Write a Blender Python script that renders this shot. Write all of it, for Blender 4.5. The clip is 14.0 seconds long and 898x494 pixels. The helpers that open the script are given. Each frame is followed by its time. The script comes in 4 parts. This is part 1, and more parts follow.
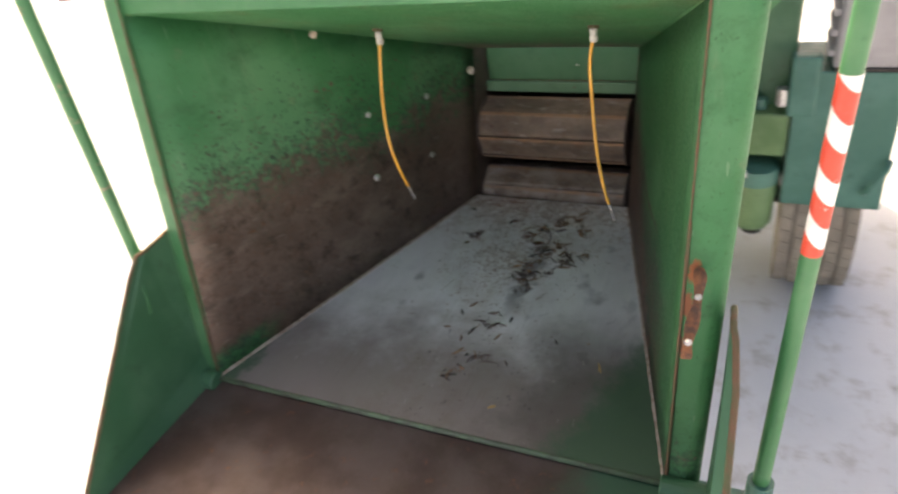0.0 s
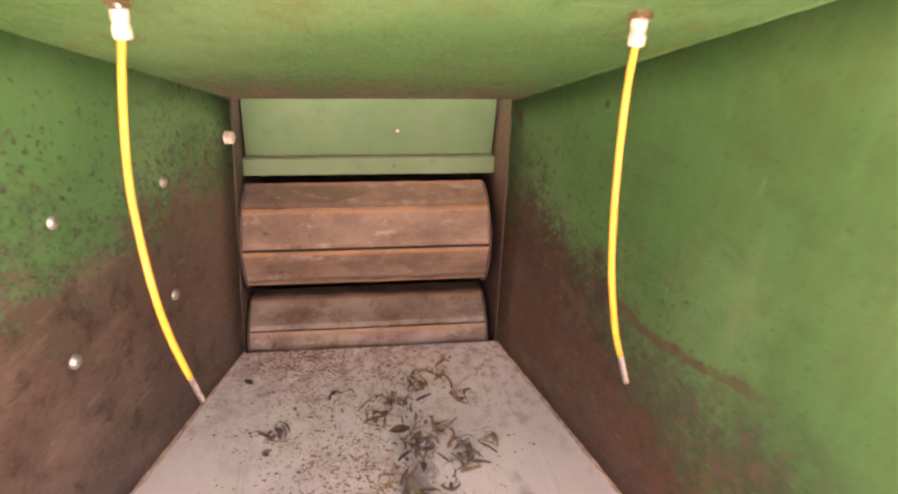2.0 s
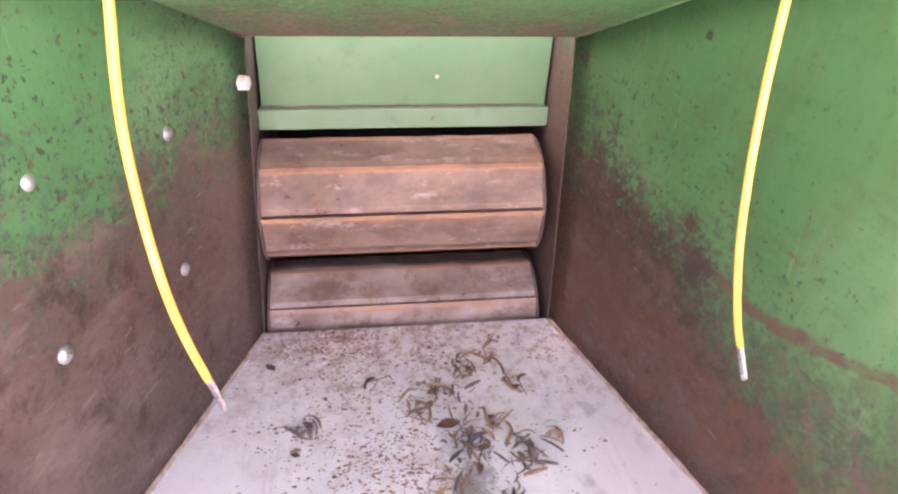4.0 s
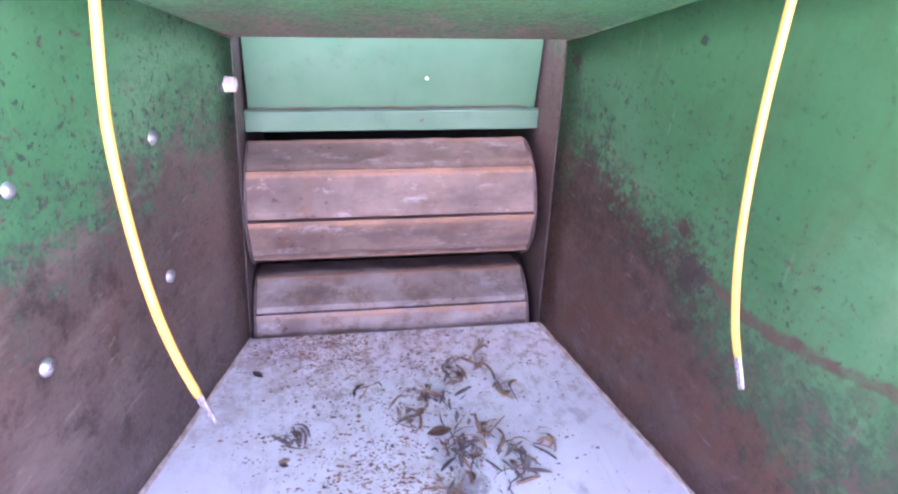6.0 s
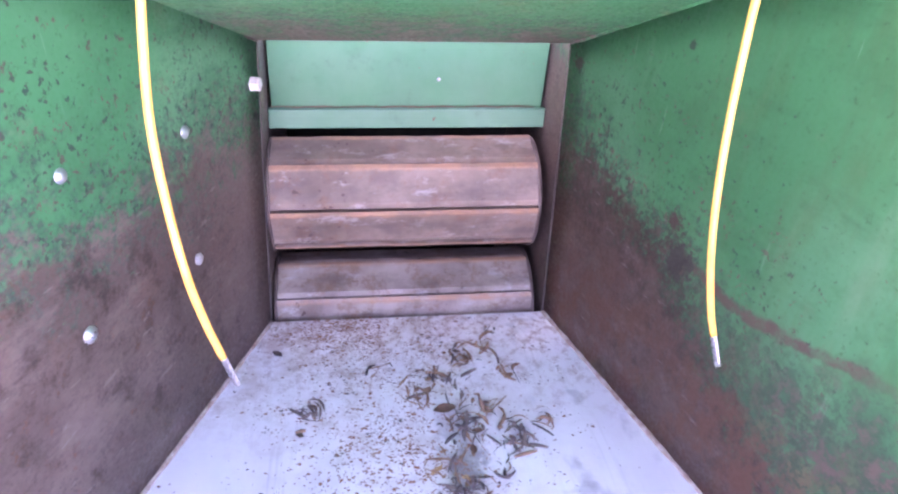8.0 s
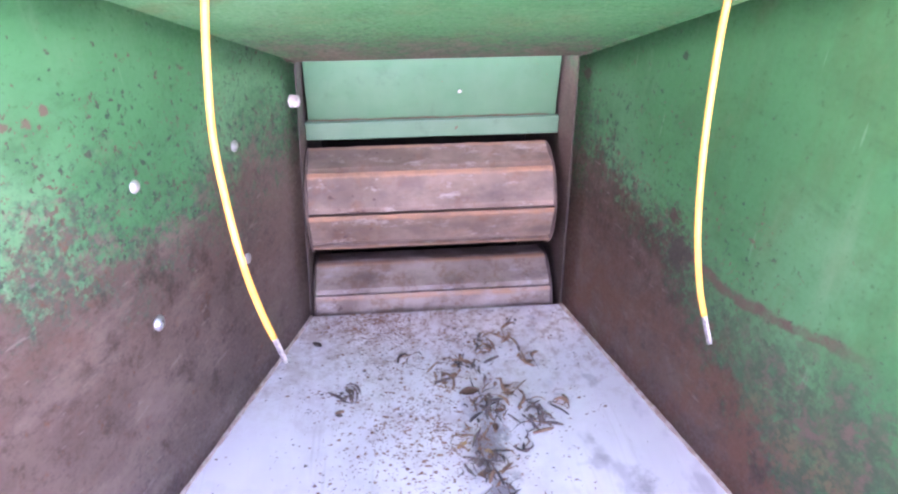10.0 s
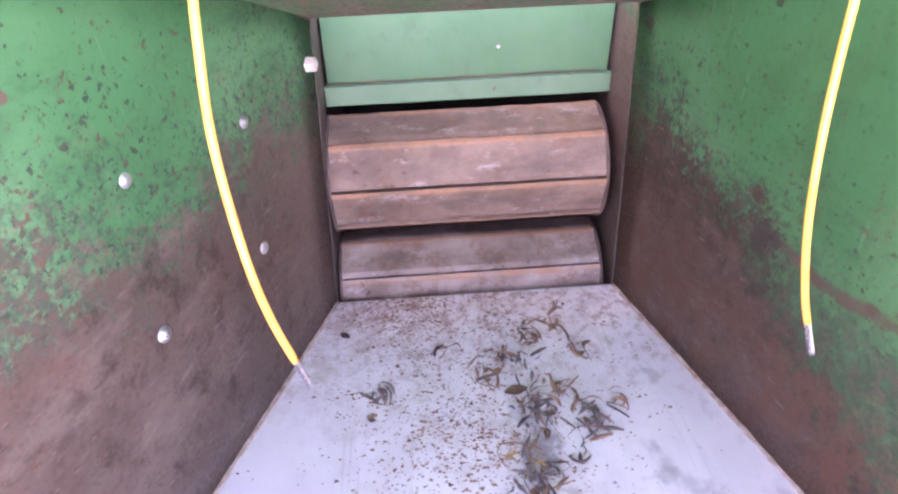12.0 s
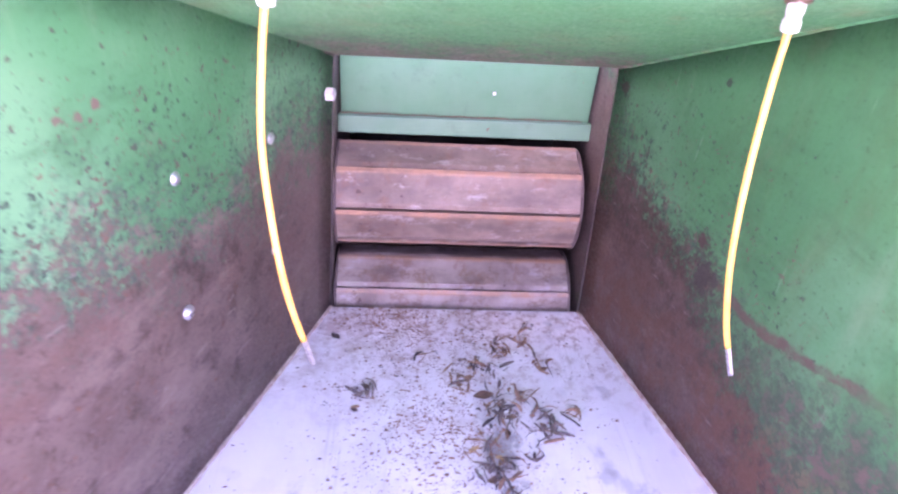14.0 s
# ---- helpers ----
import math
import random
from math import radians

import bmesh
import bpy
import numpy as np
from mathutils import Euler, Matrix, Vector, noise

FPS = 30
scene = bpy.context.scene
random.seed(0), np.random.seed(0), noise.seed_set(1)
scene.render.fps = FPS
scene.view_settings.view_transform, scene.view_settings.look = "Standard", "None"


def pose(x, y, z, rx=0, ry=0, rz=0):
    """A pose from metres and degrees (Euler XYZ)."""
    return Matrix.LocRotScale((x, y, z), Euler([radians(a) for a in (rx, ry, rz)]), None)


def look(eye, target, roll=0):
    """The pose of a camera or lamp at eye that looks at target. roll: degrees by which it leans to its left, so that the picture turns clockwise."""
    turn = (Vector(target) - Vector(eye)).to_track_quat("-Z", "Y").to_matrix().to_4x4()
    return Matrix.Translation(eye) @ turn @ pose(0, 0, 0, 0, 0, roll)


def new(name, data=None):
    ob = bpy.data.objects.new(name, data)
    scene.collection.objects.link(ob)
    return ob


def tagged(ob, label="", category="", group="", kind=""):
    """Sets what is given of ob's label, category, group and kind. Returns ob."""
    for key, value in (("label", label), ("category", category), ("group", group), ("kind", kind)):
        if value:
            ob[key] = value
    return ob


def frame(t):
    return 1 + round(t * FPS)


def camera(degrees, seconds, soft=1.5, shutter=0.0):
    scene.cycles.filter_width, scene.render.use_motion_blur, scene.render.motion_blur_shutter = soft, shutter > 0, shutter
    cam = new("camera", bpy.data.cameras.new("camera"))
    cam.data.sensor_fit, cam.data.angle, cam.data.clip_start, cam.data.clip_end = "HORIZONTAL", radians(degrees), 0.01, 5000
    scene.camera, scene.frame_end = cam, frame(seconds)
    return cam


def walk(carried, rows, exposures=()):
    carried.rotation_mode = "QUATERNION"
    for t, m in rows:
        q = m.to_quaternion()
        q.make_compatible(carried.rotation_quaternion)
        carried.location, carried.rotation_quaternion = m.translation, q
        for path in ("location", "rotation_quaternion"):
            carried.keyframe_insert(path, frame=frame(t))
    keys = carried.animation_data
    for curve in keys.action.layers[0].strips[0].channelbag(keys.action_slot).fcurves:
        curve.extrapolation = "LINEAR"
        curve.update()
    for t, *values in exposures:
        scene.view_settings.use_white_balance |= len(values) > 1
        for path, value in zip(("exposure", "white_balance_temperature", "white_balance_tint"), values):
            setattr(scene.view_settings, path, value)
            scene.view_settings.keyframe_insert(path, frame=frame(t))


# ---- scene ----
cam = camera(66.1, 14.0, soft=2.3, shutter=0.5)
PATH = [
    (0, (0.55, -1.674, 1.051), (-0.246, -0.209, -0.055), -9.9),
    (0.3, (0.346, -1.671, 1.043), (-0.129, -0.125, -0.134), -5.7),
    (0.5, (0.25, -1.611, 1.007), (-0.088, -0.046, -0.192), -6.7),
    (0.6, (0.197, -1.548, 0.98), (-0.062, 0.026, -0.225), -6.5),
    (1, (0.052, -1.432, 0.907), (0.039, 0.25, -0.174), -3.7),
    (1.5, (-0.057, -1.258, 0.861), (0.21, 0.473, -0.104), 2.2),
    (2, (-0.035, -1.033, 0.729), (0.247, 0.728, -0.176), 2.5),
    (2.5, (-0.062, -0.919, 0.672), (0.185, 0.798, -0.324), 0.0),
    (3, (-0.072, -0.9, 0.655), (0.154, 0.817, -0.345), 1.2),
    (5.5, (-0.088, -0.86, 0.656), (0.226, 0.847, -0.337), 3.0),
    (6, (-0.088, -0.866, 0.657), (0.227, 0.837, -0.344), 3.0),
    (6.5, (-0.083, -0.867, 0.658), (0.217, 0.838, -0.344), 2.5),
    (7, (-0.087, -0.869, 0.648), (0.192, 0.838, -0.356), 3.1),
    (7.5, (-0.082, -0.895, 0.66), (0.18, 0.815, -0.345), 2.9),
    (10, (-0.073, -1.022, 0.714), (0.085, 0.709, -0.275), -0.0),
    (10.5, (-0.073, -0.934, 0.679), (0.036, 0.78, -0.347), -3.2),
    (11, (-0.08, -0.873, 0.693), (0.028, 0.801, -0.396), -3.0),
    (11.5, (-0.087, -0.88, 0.695), (0.008, 0.782, -0.413), -1.6),
    (12, (-0.086, -0.887, 0.694), (-0.003, 0.768, -0.425), -2.1),
    (12.5, (-0.099, -0.953, 0.735), (-0.026, 0.699, -0.389), 0.6),
    (13, (-0.1, -1.036, 0.79), (-0.05, 0.634, -0.309), -0.4),
    (13.5, (-0.102, -1.07, 0.815), (-0.028, 0.614, -0.26), -0.5),
    (14, (-0.101, -1.006, 0.749), (0.036, 0.696, -0.294), 4.0),
]

EXPOSURES = [
    (0.0, 1.87, 9300, 17), (0.3, 2.50, 10300, 26), (0.6, 2.84, 11400, 35), (1.0, 3.24, 13800, 48), (1.5, 3.72, 16000, 54), (2.0, 3.74, 18000, 58), (2.4, 3.72, 19500, 59), (3.2, 4.28, 14500, 58),
    (5.3, 4.46, 6800, 62), (7.7, 4.46, 6500, 59), (9.8, 4.50, 6900, 55), (10.5, 4.32, 7300, 56), (11.5, 4.27, 7600, 57), (12.0, 4.36, 7500, 58), (12.5, 4.38, 6900, 60), (13.0, 4.68, 6300, 73), (13.5, 4.48, 6350, 73), (14.0, 4.54, 6700, 76),
]
walk(cam, [(t, look(eye, target, roll)) for t, eye, target, roll in PATH], EXPOSURES)

# ---- daylight: high sun ahead and to the left, clear sky ----
SUN_FROM = Vector((-0.50, 0.66, 0.70)).normalized()
world = bpy.data.worlds.new("sky")
scene.world = world
world.use_nodes = True
sky = world.node_tree.nodes.new("ShaderNodeTexSky")
sky.sky_type, sky.sun_disc = "NISHITA", False
sky.air_density, sky.dust_density, sky.ozone_density = 0.7, 5.0, 0.3
sky.sun_elevation = math.asin(SUN_FROM.z)
sky.sun_rotation = math.atan2(SUN_FROM.x, SUN_FROM.y)
world.node_tree.links.new(sky.outputs[0], world.node_tree.nodes["Background"].inputs[0])
world.node_tree.nodes["Background"].inputs[1].default_value = 0.15
lamp = bpy.data.lights.new("sun", "SUN")
lamp.energy, lamp.angle, lamp.color = 4.0, radians(0.6), (1.0, 0.95, 0.87)
sun = new("sun", lamp)
sun.matrix_world = look(SUN_FROM * 20, (0, 0, 0))


# ---- materials ----
class Nodes:
    """A short hand for building one node material."""

    def __init__(self, name):
        self.mat = bpy.data.materials.new(name)
        self.mat.use_nodes = True
        self.tree = self.mat.node_tree
        self.bsdf = self.tree.nodes["Principled BSDF"]
        self.coords = self.tree.nodes.new("ShaderNodeTexCoord").outputs["Object"]
        split = self.tree.nodes.new("ShaderNodeSeparateXYZ")
        self.tree.links.new(self.coords, split.inputs[0])
        self.x, self.y, self.z = split.outputs

    def link(self, source, socket):
        if isinstance(source, (int, float)):
            socket.default_value = source
        elif isinstance(source, tuple):
            socket.default_value = (*source, 1.0)[:len(socket.default_value)]
        else:
            self.tree.links.new(source, socket)

    def math(self, op, a, b=0.0, c=0.0):
        node = self.tree.nodes.new("ShaderNodeMath")
        node.operation = op
        for value, socket in zip((a, b, c), node.inputs):
            self.link(value, socket)
        return node.outputs[0]

    def noise(self, scale, detail=4.0, rough=0.55, stretch=None):
        node = self.tree.nodes.new("ShaderNodeTexNoise")
        node.inputs["Scale"].default_value, node.inputs["Detail"].default_value = scale, detail
        node.inputs["Roughness"].default_value = rough
        vector = self.coords
        if stretch:
            mapping = self.tree.nodes.new("ShaderNodeMapping")
            mapping.inputs["Scale"].default_value = stretch
            self.link(vector, mapping.inputs[0])
            vector = mapping.outputs[0]
        self.link(vector, node.inputs["Vector"])
        return node.outputs[0]

    def step(self, value, low, high, to_low=0.0, to_high=1.0):
        node = self.tree.nodes.new("ShaderNodeMapRange")
        node.interpolation_type = "SMOOTHSTEP"
        for v, socket in zip((value, low, high, to_low, to_high), node.inputs):
            self.link(v, socket)
        return node.outputs[0]

    def ramp(self, value, low, high, stops):
        """A piecewise line through (place, height) stops over value from low to high."""
        t = self.math("DIVIDE", self.math("SUBTRACT", value, low), high - low)
        node = self.tree.nodes.new("ShaderNodeValToRGB")
        elements = node.color_ramp.elements
        while len(elements) < len(stops):
            elements.new(0.5)
        for element, (at, height) in zip(elements, sorted(stops)):
            element.position = (at - low) / (high - low)
            element.color = (height, height, height, 1)
        self.link(t, node.inputs[0])
        return node.outputs[0]

    def mix(self, factor, a, b):
        node = self.tree.nodes.new("ShaderNodeMix")
        node.data_type = "RGBA"
        self.link(factor, node.inputs[0])
        self.link(a, node.inputs[6])
        self.link(b, node.inputs[7])
        return node.outputs[2]

    def bump(self, height, strength, distance=0.002):
        node = self.tree.nodes.new("ShaderNodeBump")
        node.inputs["Strength"].default_value, node.inputs["Distance"].default_value = strength, distance
        self.link(height, node.inputs["Height"])
        self.link(node.outputs[0], self.bsdf.inputs["Normal"])

    def done(self, color, rough, metal=0.0):
        self.link(color, self.bsdf.inputs["Base Color"])
        self.link(rough, self.bsdf.inputs["Roughness"])
        self.link(metal, self.bsdf.inputs["Metallic"])
        return self.mat


GREEN, GREEN_PALE, GREEN_DARK = (0.030, 0.172, 0.069), (0.070, 0.225, 0.108), (0.014, 0.082, 0.034)
BROWN, BROWN_DARK, RUST = (0.122, 0.087, 0.071), (0.050, 0.035, 0.029), (0.200, 0.085, 0.045)


def worn_paint(name, edge, flecks=0.5, crease=None, patches=(), across=False, scrapes=False, shade_mix=0.0):
    """Green machine paint, scoured to brown steel below a ragged edge: edge gives its height along the plate."""
    n = Nodes(name)
    coarse, fine, grain = n.noise(7, 5, 0.6), n.noise(45, 6, 0.65), n.noise(190, 3, 0.6)
    cloud = n.noise(3.2, 3, 0.5)
    height = n.ramp(n.y, -1.0, 0.2, edge)
    off = n.math("SUBTRACT", height, n.z)
    off = n.math("ADD", off, n.math("MULTIPLY", n.math("SUBTRACT", coarse, 0.5), 0.22))
    off = n.math("ADD", off, n.math("MULTIPLY", n.math("SUBTRACT", fine, 0.5), 0.26))
    off = n.math("ADD", off, n.math("MULTIPLY", n.math("SUBTRACT", n.noise(110, 4, 0.65), 0.5), 0.20))
    off = n.math("ADD", off, n.math("MULTIPLY", n.math("SUBTRACT", n.noise(260, 3, 0.6), 0.5), 0.12))
    worn = n.step(off, -0.045, 0.045)
    kept = n.math("MULTIPLY", n.step(n.math("ADD", n.y, n.math("MULTIPLY", n.math("SUBTRACT", coarse, 0.5), 0.2)), -0.68, -0.76), n.step(n.math("ADD", n.z, n.math("MULTIPLY", n.math("SUBTRACT", fine, 0.5), 0.06)), 0.07, 0.03))
    worn = n.math("MULTIPLY", worn, n.math("SUBTRACT", 1.0, kept))
    # chips thin out with the distance from the worn part
    near = n.step(off, -0.36, 0.0, 0.69, 0.56)
    chip = n.step(n.math("SUBTRACT", n.noise(78, 9, 0.82), near), -0.005, 0.03, 0.0, flecks)
    chip_small = n.step(n.math("SUBTRACT", n.noise(120, 3, 0.6), n.math("ADD", near, 0.02)), 0.0, 0.02, 0.0, flecks)
    paint = n.mix(n.step(cloud, 0.42, 0.66), GREEN, GREEN_PALE)
    paint = n.mix(n.step(n.noise(8, 5, 0.7), 0.48, 0.66, 0.0, 0.5), paint, (0.022, 0.118, 0.048))
    paint = n.mix(n.step(n.noise(15, 6, 0.7, (1, 0.35, 1.4)), 0.52, 0.75, 0.0, 0.55), paint, GREEN_DARK)
    paint = n.mix(n.step(n.noise(26, 3, 0.6, (1.0, 1.0, 0.15)), 0.60, 0.8, 0.0, 0.5), paint, (0.115, 0.225, 0.12))
    paint = n.mix(n.step(n.noise(95, 4, 0.7), 0.60, 0.70, 0.0, 0.55), paint, (0.020, 0.060, 0.026))
    scratch = n.step(n.noise(75, 2, 0.5, (1.0, 1.0, 0.045)), 0.705, 0.735, 0.0, 0.45)
    paint = n.mix(scratch, paint, (0.18, 0.30, 0.19))
    paint = n.mix(n.math("MULTIPLY", n.step(n.noise(20, 5, 0.65), 0.60, 0.72), 0.30), paint, (0.15, 0.165, 0.095))
    # green darkened in clouds to put the right wall's shade into its colour
    if shade_mix:
        paint = n.mix(n.step(n.noise(5, 6, 0.7), 0.30, 0.62, shade_mix * 0.5, shade_mix), paint, (0.016, 0.084, 0.030))
    steel = n.mix(n.step(n.noise(9, 6, 0.65), 0.38, 0.66), BROWN, (0.166, 0.119, 0.098))
    steel = n.mix(n.step(n.noise(30, 5, 0.7), 0.55, 0.75), steel, BROWN_DARK)
    steel = n.mix(n.step(n.noise(60, 4, 0.7), 0.58, 0.76, 0.0, 0.8), steel, RUST)
    steel = n.mix(n.math("MULTIPLY", n.step(n.noise(130, 6, 0.8), 0.50, 0.58, 0.0, 0.75), n.step(off, 0.15, 0.0)), steel, n.mix(n.noise(40), (0.018, 0.075, 0.052), (0.055, 0.150, 0.105)))
    steel = n.mix(n.step(n.noise(16, 6, 0.75, (1.0, 0.7, 1.2)), 0.48, 0.66, 0.0, 0.45), steel, (0.155, 0.088, 0.066))
    steel = n.mix(n.step(n.noise(21, 7, 0.75), 0.50, 0.66, 0.0, 0.8), steel, BROWN_DARK)
    steel = n.mix(n.step(n.noise(150, 4, 0.7, (1.0, 0.6, 1.3)), 0.50, 0.68, 0.0, 0.35), steel, BROWN_DARK)
    steel = n.mix(n.step(n.noise(12, 6, 0.7, (1.0, 0.5, 1.5)), 0.50, 0.68, 0.0, 0.6), steel, (0.220, 0.168, 0.140))
    steel = n.mix(n.step(n.y, -0.16, 0.0, 0.0, 0.35), steel, (0.21, 0.152, 0.124))
    if crease:
        steel = n.mix(n.step(n.noise(18, 6, 0.75), 0.38, 0.62, 0.15, 0.7), steel, (0.098, 0.058, 0.042))
        steel = n.mix(n.math("MULTIPLY", n.step(off, 0.16, 0.02), n.step(n.noise(30, 5, 0.7), 0.35, 0.60, 0.2, 0.8)), steel, (0.048, 0.032, 0.027))
    streak = n.step(n.noise(62, 3, 0.55, (1.0, 0.22, 2.0)), 0.655, 0.70, 0.0, 0.5)
    steel = n.mix(streak, steel, (0.24, 0.20, 0.18))
    if scrapes:
        lines = n.math("MAXIMUM", n.step(n.noise(55, 3, 0.6, (0.09, 0.8, 1.0)), 0.665, 0.70), n.step(n.noise(30, 4, 0.7, (0.35, 0.9, 1.0)), 0.68, 0.71))
        paint = n.mix(n.math("MULTIPLY", n.math("MULTIPLY", lines, 0.6), n.step(n.y, -0.30, -0.55)), paint, (0.30, 0.44, 0.22))
        paint = n.mix(n.step(n.noise(10, 6, 0.7), 0.50, 0.68, 0.0, 0.5), paint, (0.11, 0.125, 0.045))
    if scrapes:
        crinkle = n.math("ABSOLUTE", n.math("SUBTRACT", n.noise(13, 5, 0.7), 0.5))
        paint = n.mix(n.math("MULTIPLY", n.step(crinkle, 0.012, 0.0, 0.0, 0.5), n.step(n.noise(4, 2), 0.48, 0.60)), paint, (0.20, 0.33, 0.16))
    color = n.mix(n.math("MAXIMUM", chip, chip_small), paint, n.mix(n.step(n.noise(24, 4, 0.7), 0.42, 0.62), (0.020, 0.040, 0.030), (0.120, 0.062, 0.048)))
    smear = n.math("MULTIPLY", n.step(off, -0.10, 0.0), n.step(n.noise(70, 5, 0.7), 0.44, 0.60, 0.0, 0.75))
    color = n.mix(smear, color, (0.020, 0.062, 0.042))
    color = n.mix(worn, color, steel)
    if crease:
        line = n.ramp(n.y, -1.0, 0.2, crease)
        under = n.step(n.math("SUBTRACT", n.math("SUBTRACT", line, n.z), n.math("MULTIPLY", n.math("SUBTRACT", coarse, 0.5), 0.2)), -0.02, 0.10)
        under = n.math("MULTIPLY", under, n.step(n.y, -0.78, -0.56))
        streaks = n.math("MULTIPLY", n.step(n.noise(17, 7, 0.8, (1.0, 1.0, 0.22)), 0.42, 0.66), n.math("MULTIPLY", n.step(n.y, -0.05, -0.30), n.step(n.z, 0.0, 0.15)))
        color = n.mix(n.math("MULTIPLY", n.math("MULTIPLY", streaks, 0.30), n.math("SUBTRACT", 1.0, worn)), color, (0.052, 0.088, 0.030))
        color = n.mix(n.math("MULTIPLY", n.math("MULTIPLY", under, n.step(n.noise(13, 5, 0.65), 0.36, 0.56, 0.35, 0.85)), n.math("SUBTRACT", 1.0, worn)), color, (0.022, 0.066, 0.036))
        rusty = n.math("MULTIPLY", n.math("MULTIPLY", under, n.step(n.z, 0.24, 0.06)), n.step(n.noise(28, 6, 0.75, (1, 0.8, 0.6)), 0.42, 0.58, 0.0, 0.9))
        color = n.mix(rusty, color, (0.135, 0.068, 0.044))
        mottle = n.math("MAXIMUM", n.step(fine, 0.45, 0.56, 0.0, 0.95), n.step(n.noise(110, 4, 0.7), 0.48, 0.60, 0.0, 0.85))
        shreds = n.mix(n.step(n.noise(33, 5, 0.7), 0.45, 0.60), (0.030, 0.058, 0.034), n.mix(fine, BROWN_DARK, BROWN))
        color = n.mix(n.math("MULTIPLY", n.math("MULTIPLY", under, mottle), n.math("SUBTRACT", 1.0, worn)), color, shreds)
        away = n.math("ABSOLUTE", n.math("SUBTRACT", n.math("SUBTRACT", n.z, line), n.math("MULTIPLY", n.math("SUBTRACT", n.noise(22, 4, 0.6), 0.5), 0.02)))
        away = n.math("ADD", away, n.math("MULTIPLY", n.math("SUBTRACT", n.noise(70, 5, 0.7), 0.5), 0.012))
        along = n.math("MULTIPLY", n.step(n.y, -0.56, -0.46), n.step(n.y, -0.24, -0.28))
        band = n.math("MULTIPLY", n.step(away, 0.0095, 0.003), along)
        color = n.mix(n.math("MULTIPLY", band, n.step(n.noise(40, 4, 0.7), 0.36, 0.56, 0.45, 0.95)), color, n.mix(fine, BROWN_DARK, (0.115, 0.066, 0.050)))
    for (py, pz), size, tone in patches:
        dy, dz = n.math("SUBTRACT", n.x if across else n.y, py), n.math("MULTIPLY", n.math("SUBTRACT", n.z, pz), 0.45 if across else 1.0)
        away = n.math("SQRT", n.math("ADD", n.math("MULTIPLY", dy, dy), n.math("MULTIPLY", dz, dz)))
        away = n.math("ADD", away, n.math("ADD", n.math("MULTIPLY", n.math("SUBTRACT", fine, 0.5), size * 3.2), n.math("MULTIPLY", n.math("SUBTRACT", n.noise(120, 4, 0.7), 0.5), size * 2.4)))
        color = n.mix(n.step(away, size, size * 0.6), color, tone)
    rough = n.step(grain, 0.3, 0.7, 0.46, 0.66)
    n.link(0.28, n.bsdf.inputs["Specular IOR Level"])
    rough = n.math("ADD", rough, n.math("MULTIPLY", worn, -0.04))
    bumps = n.math("ADD", n.math("MULTIPLY", fine, 0.6), n.math("MULTIPLY", n.math("ADD", worn, chip), -0.25))
    bumps = n.math("ADD", bumps, n.math("MULTIPLY", n.noise(4, 2), 4.0))
    n.bump(bumps, 0.13, 0.002)
    return n.done(color, rough, n.math("MULTIPLY", worn, 0.35))


def plain_paint(name, tone, pale, dark, chips=0.70, rough_low=0.38, chip_tone=BROWN_DARK):
    """Painted steel with scuffs and a few chips."""
    n = Nodes(name)
    fine = n.noise(60, 6, 0.65)
    color = n.mix(n.step(n.noise(6, 4), 0.4, 0.7), tone, pale)
    color = n.mix(n.step(n.noise(22, 6, 0.7), 0.55, 0.78, 0.0, 0.7), color, dark)
    color = n.mix(n.step(fine, chips, chips + 0.04), color, n.mix(n.noise(30), chip_tone, RUST))
    n.bump(n.math("ADD", fine, n.math("MULTIPLY", n.noise(8, 2), 2.0)), 0.35, 0.0015)
    return n.done(color, n.step(n.noise(30), 0.3, 0.7, rough_low, rough_low + 0.2))


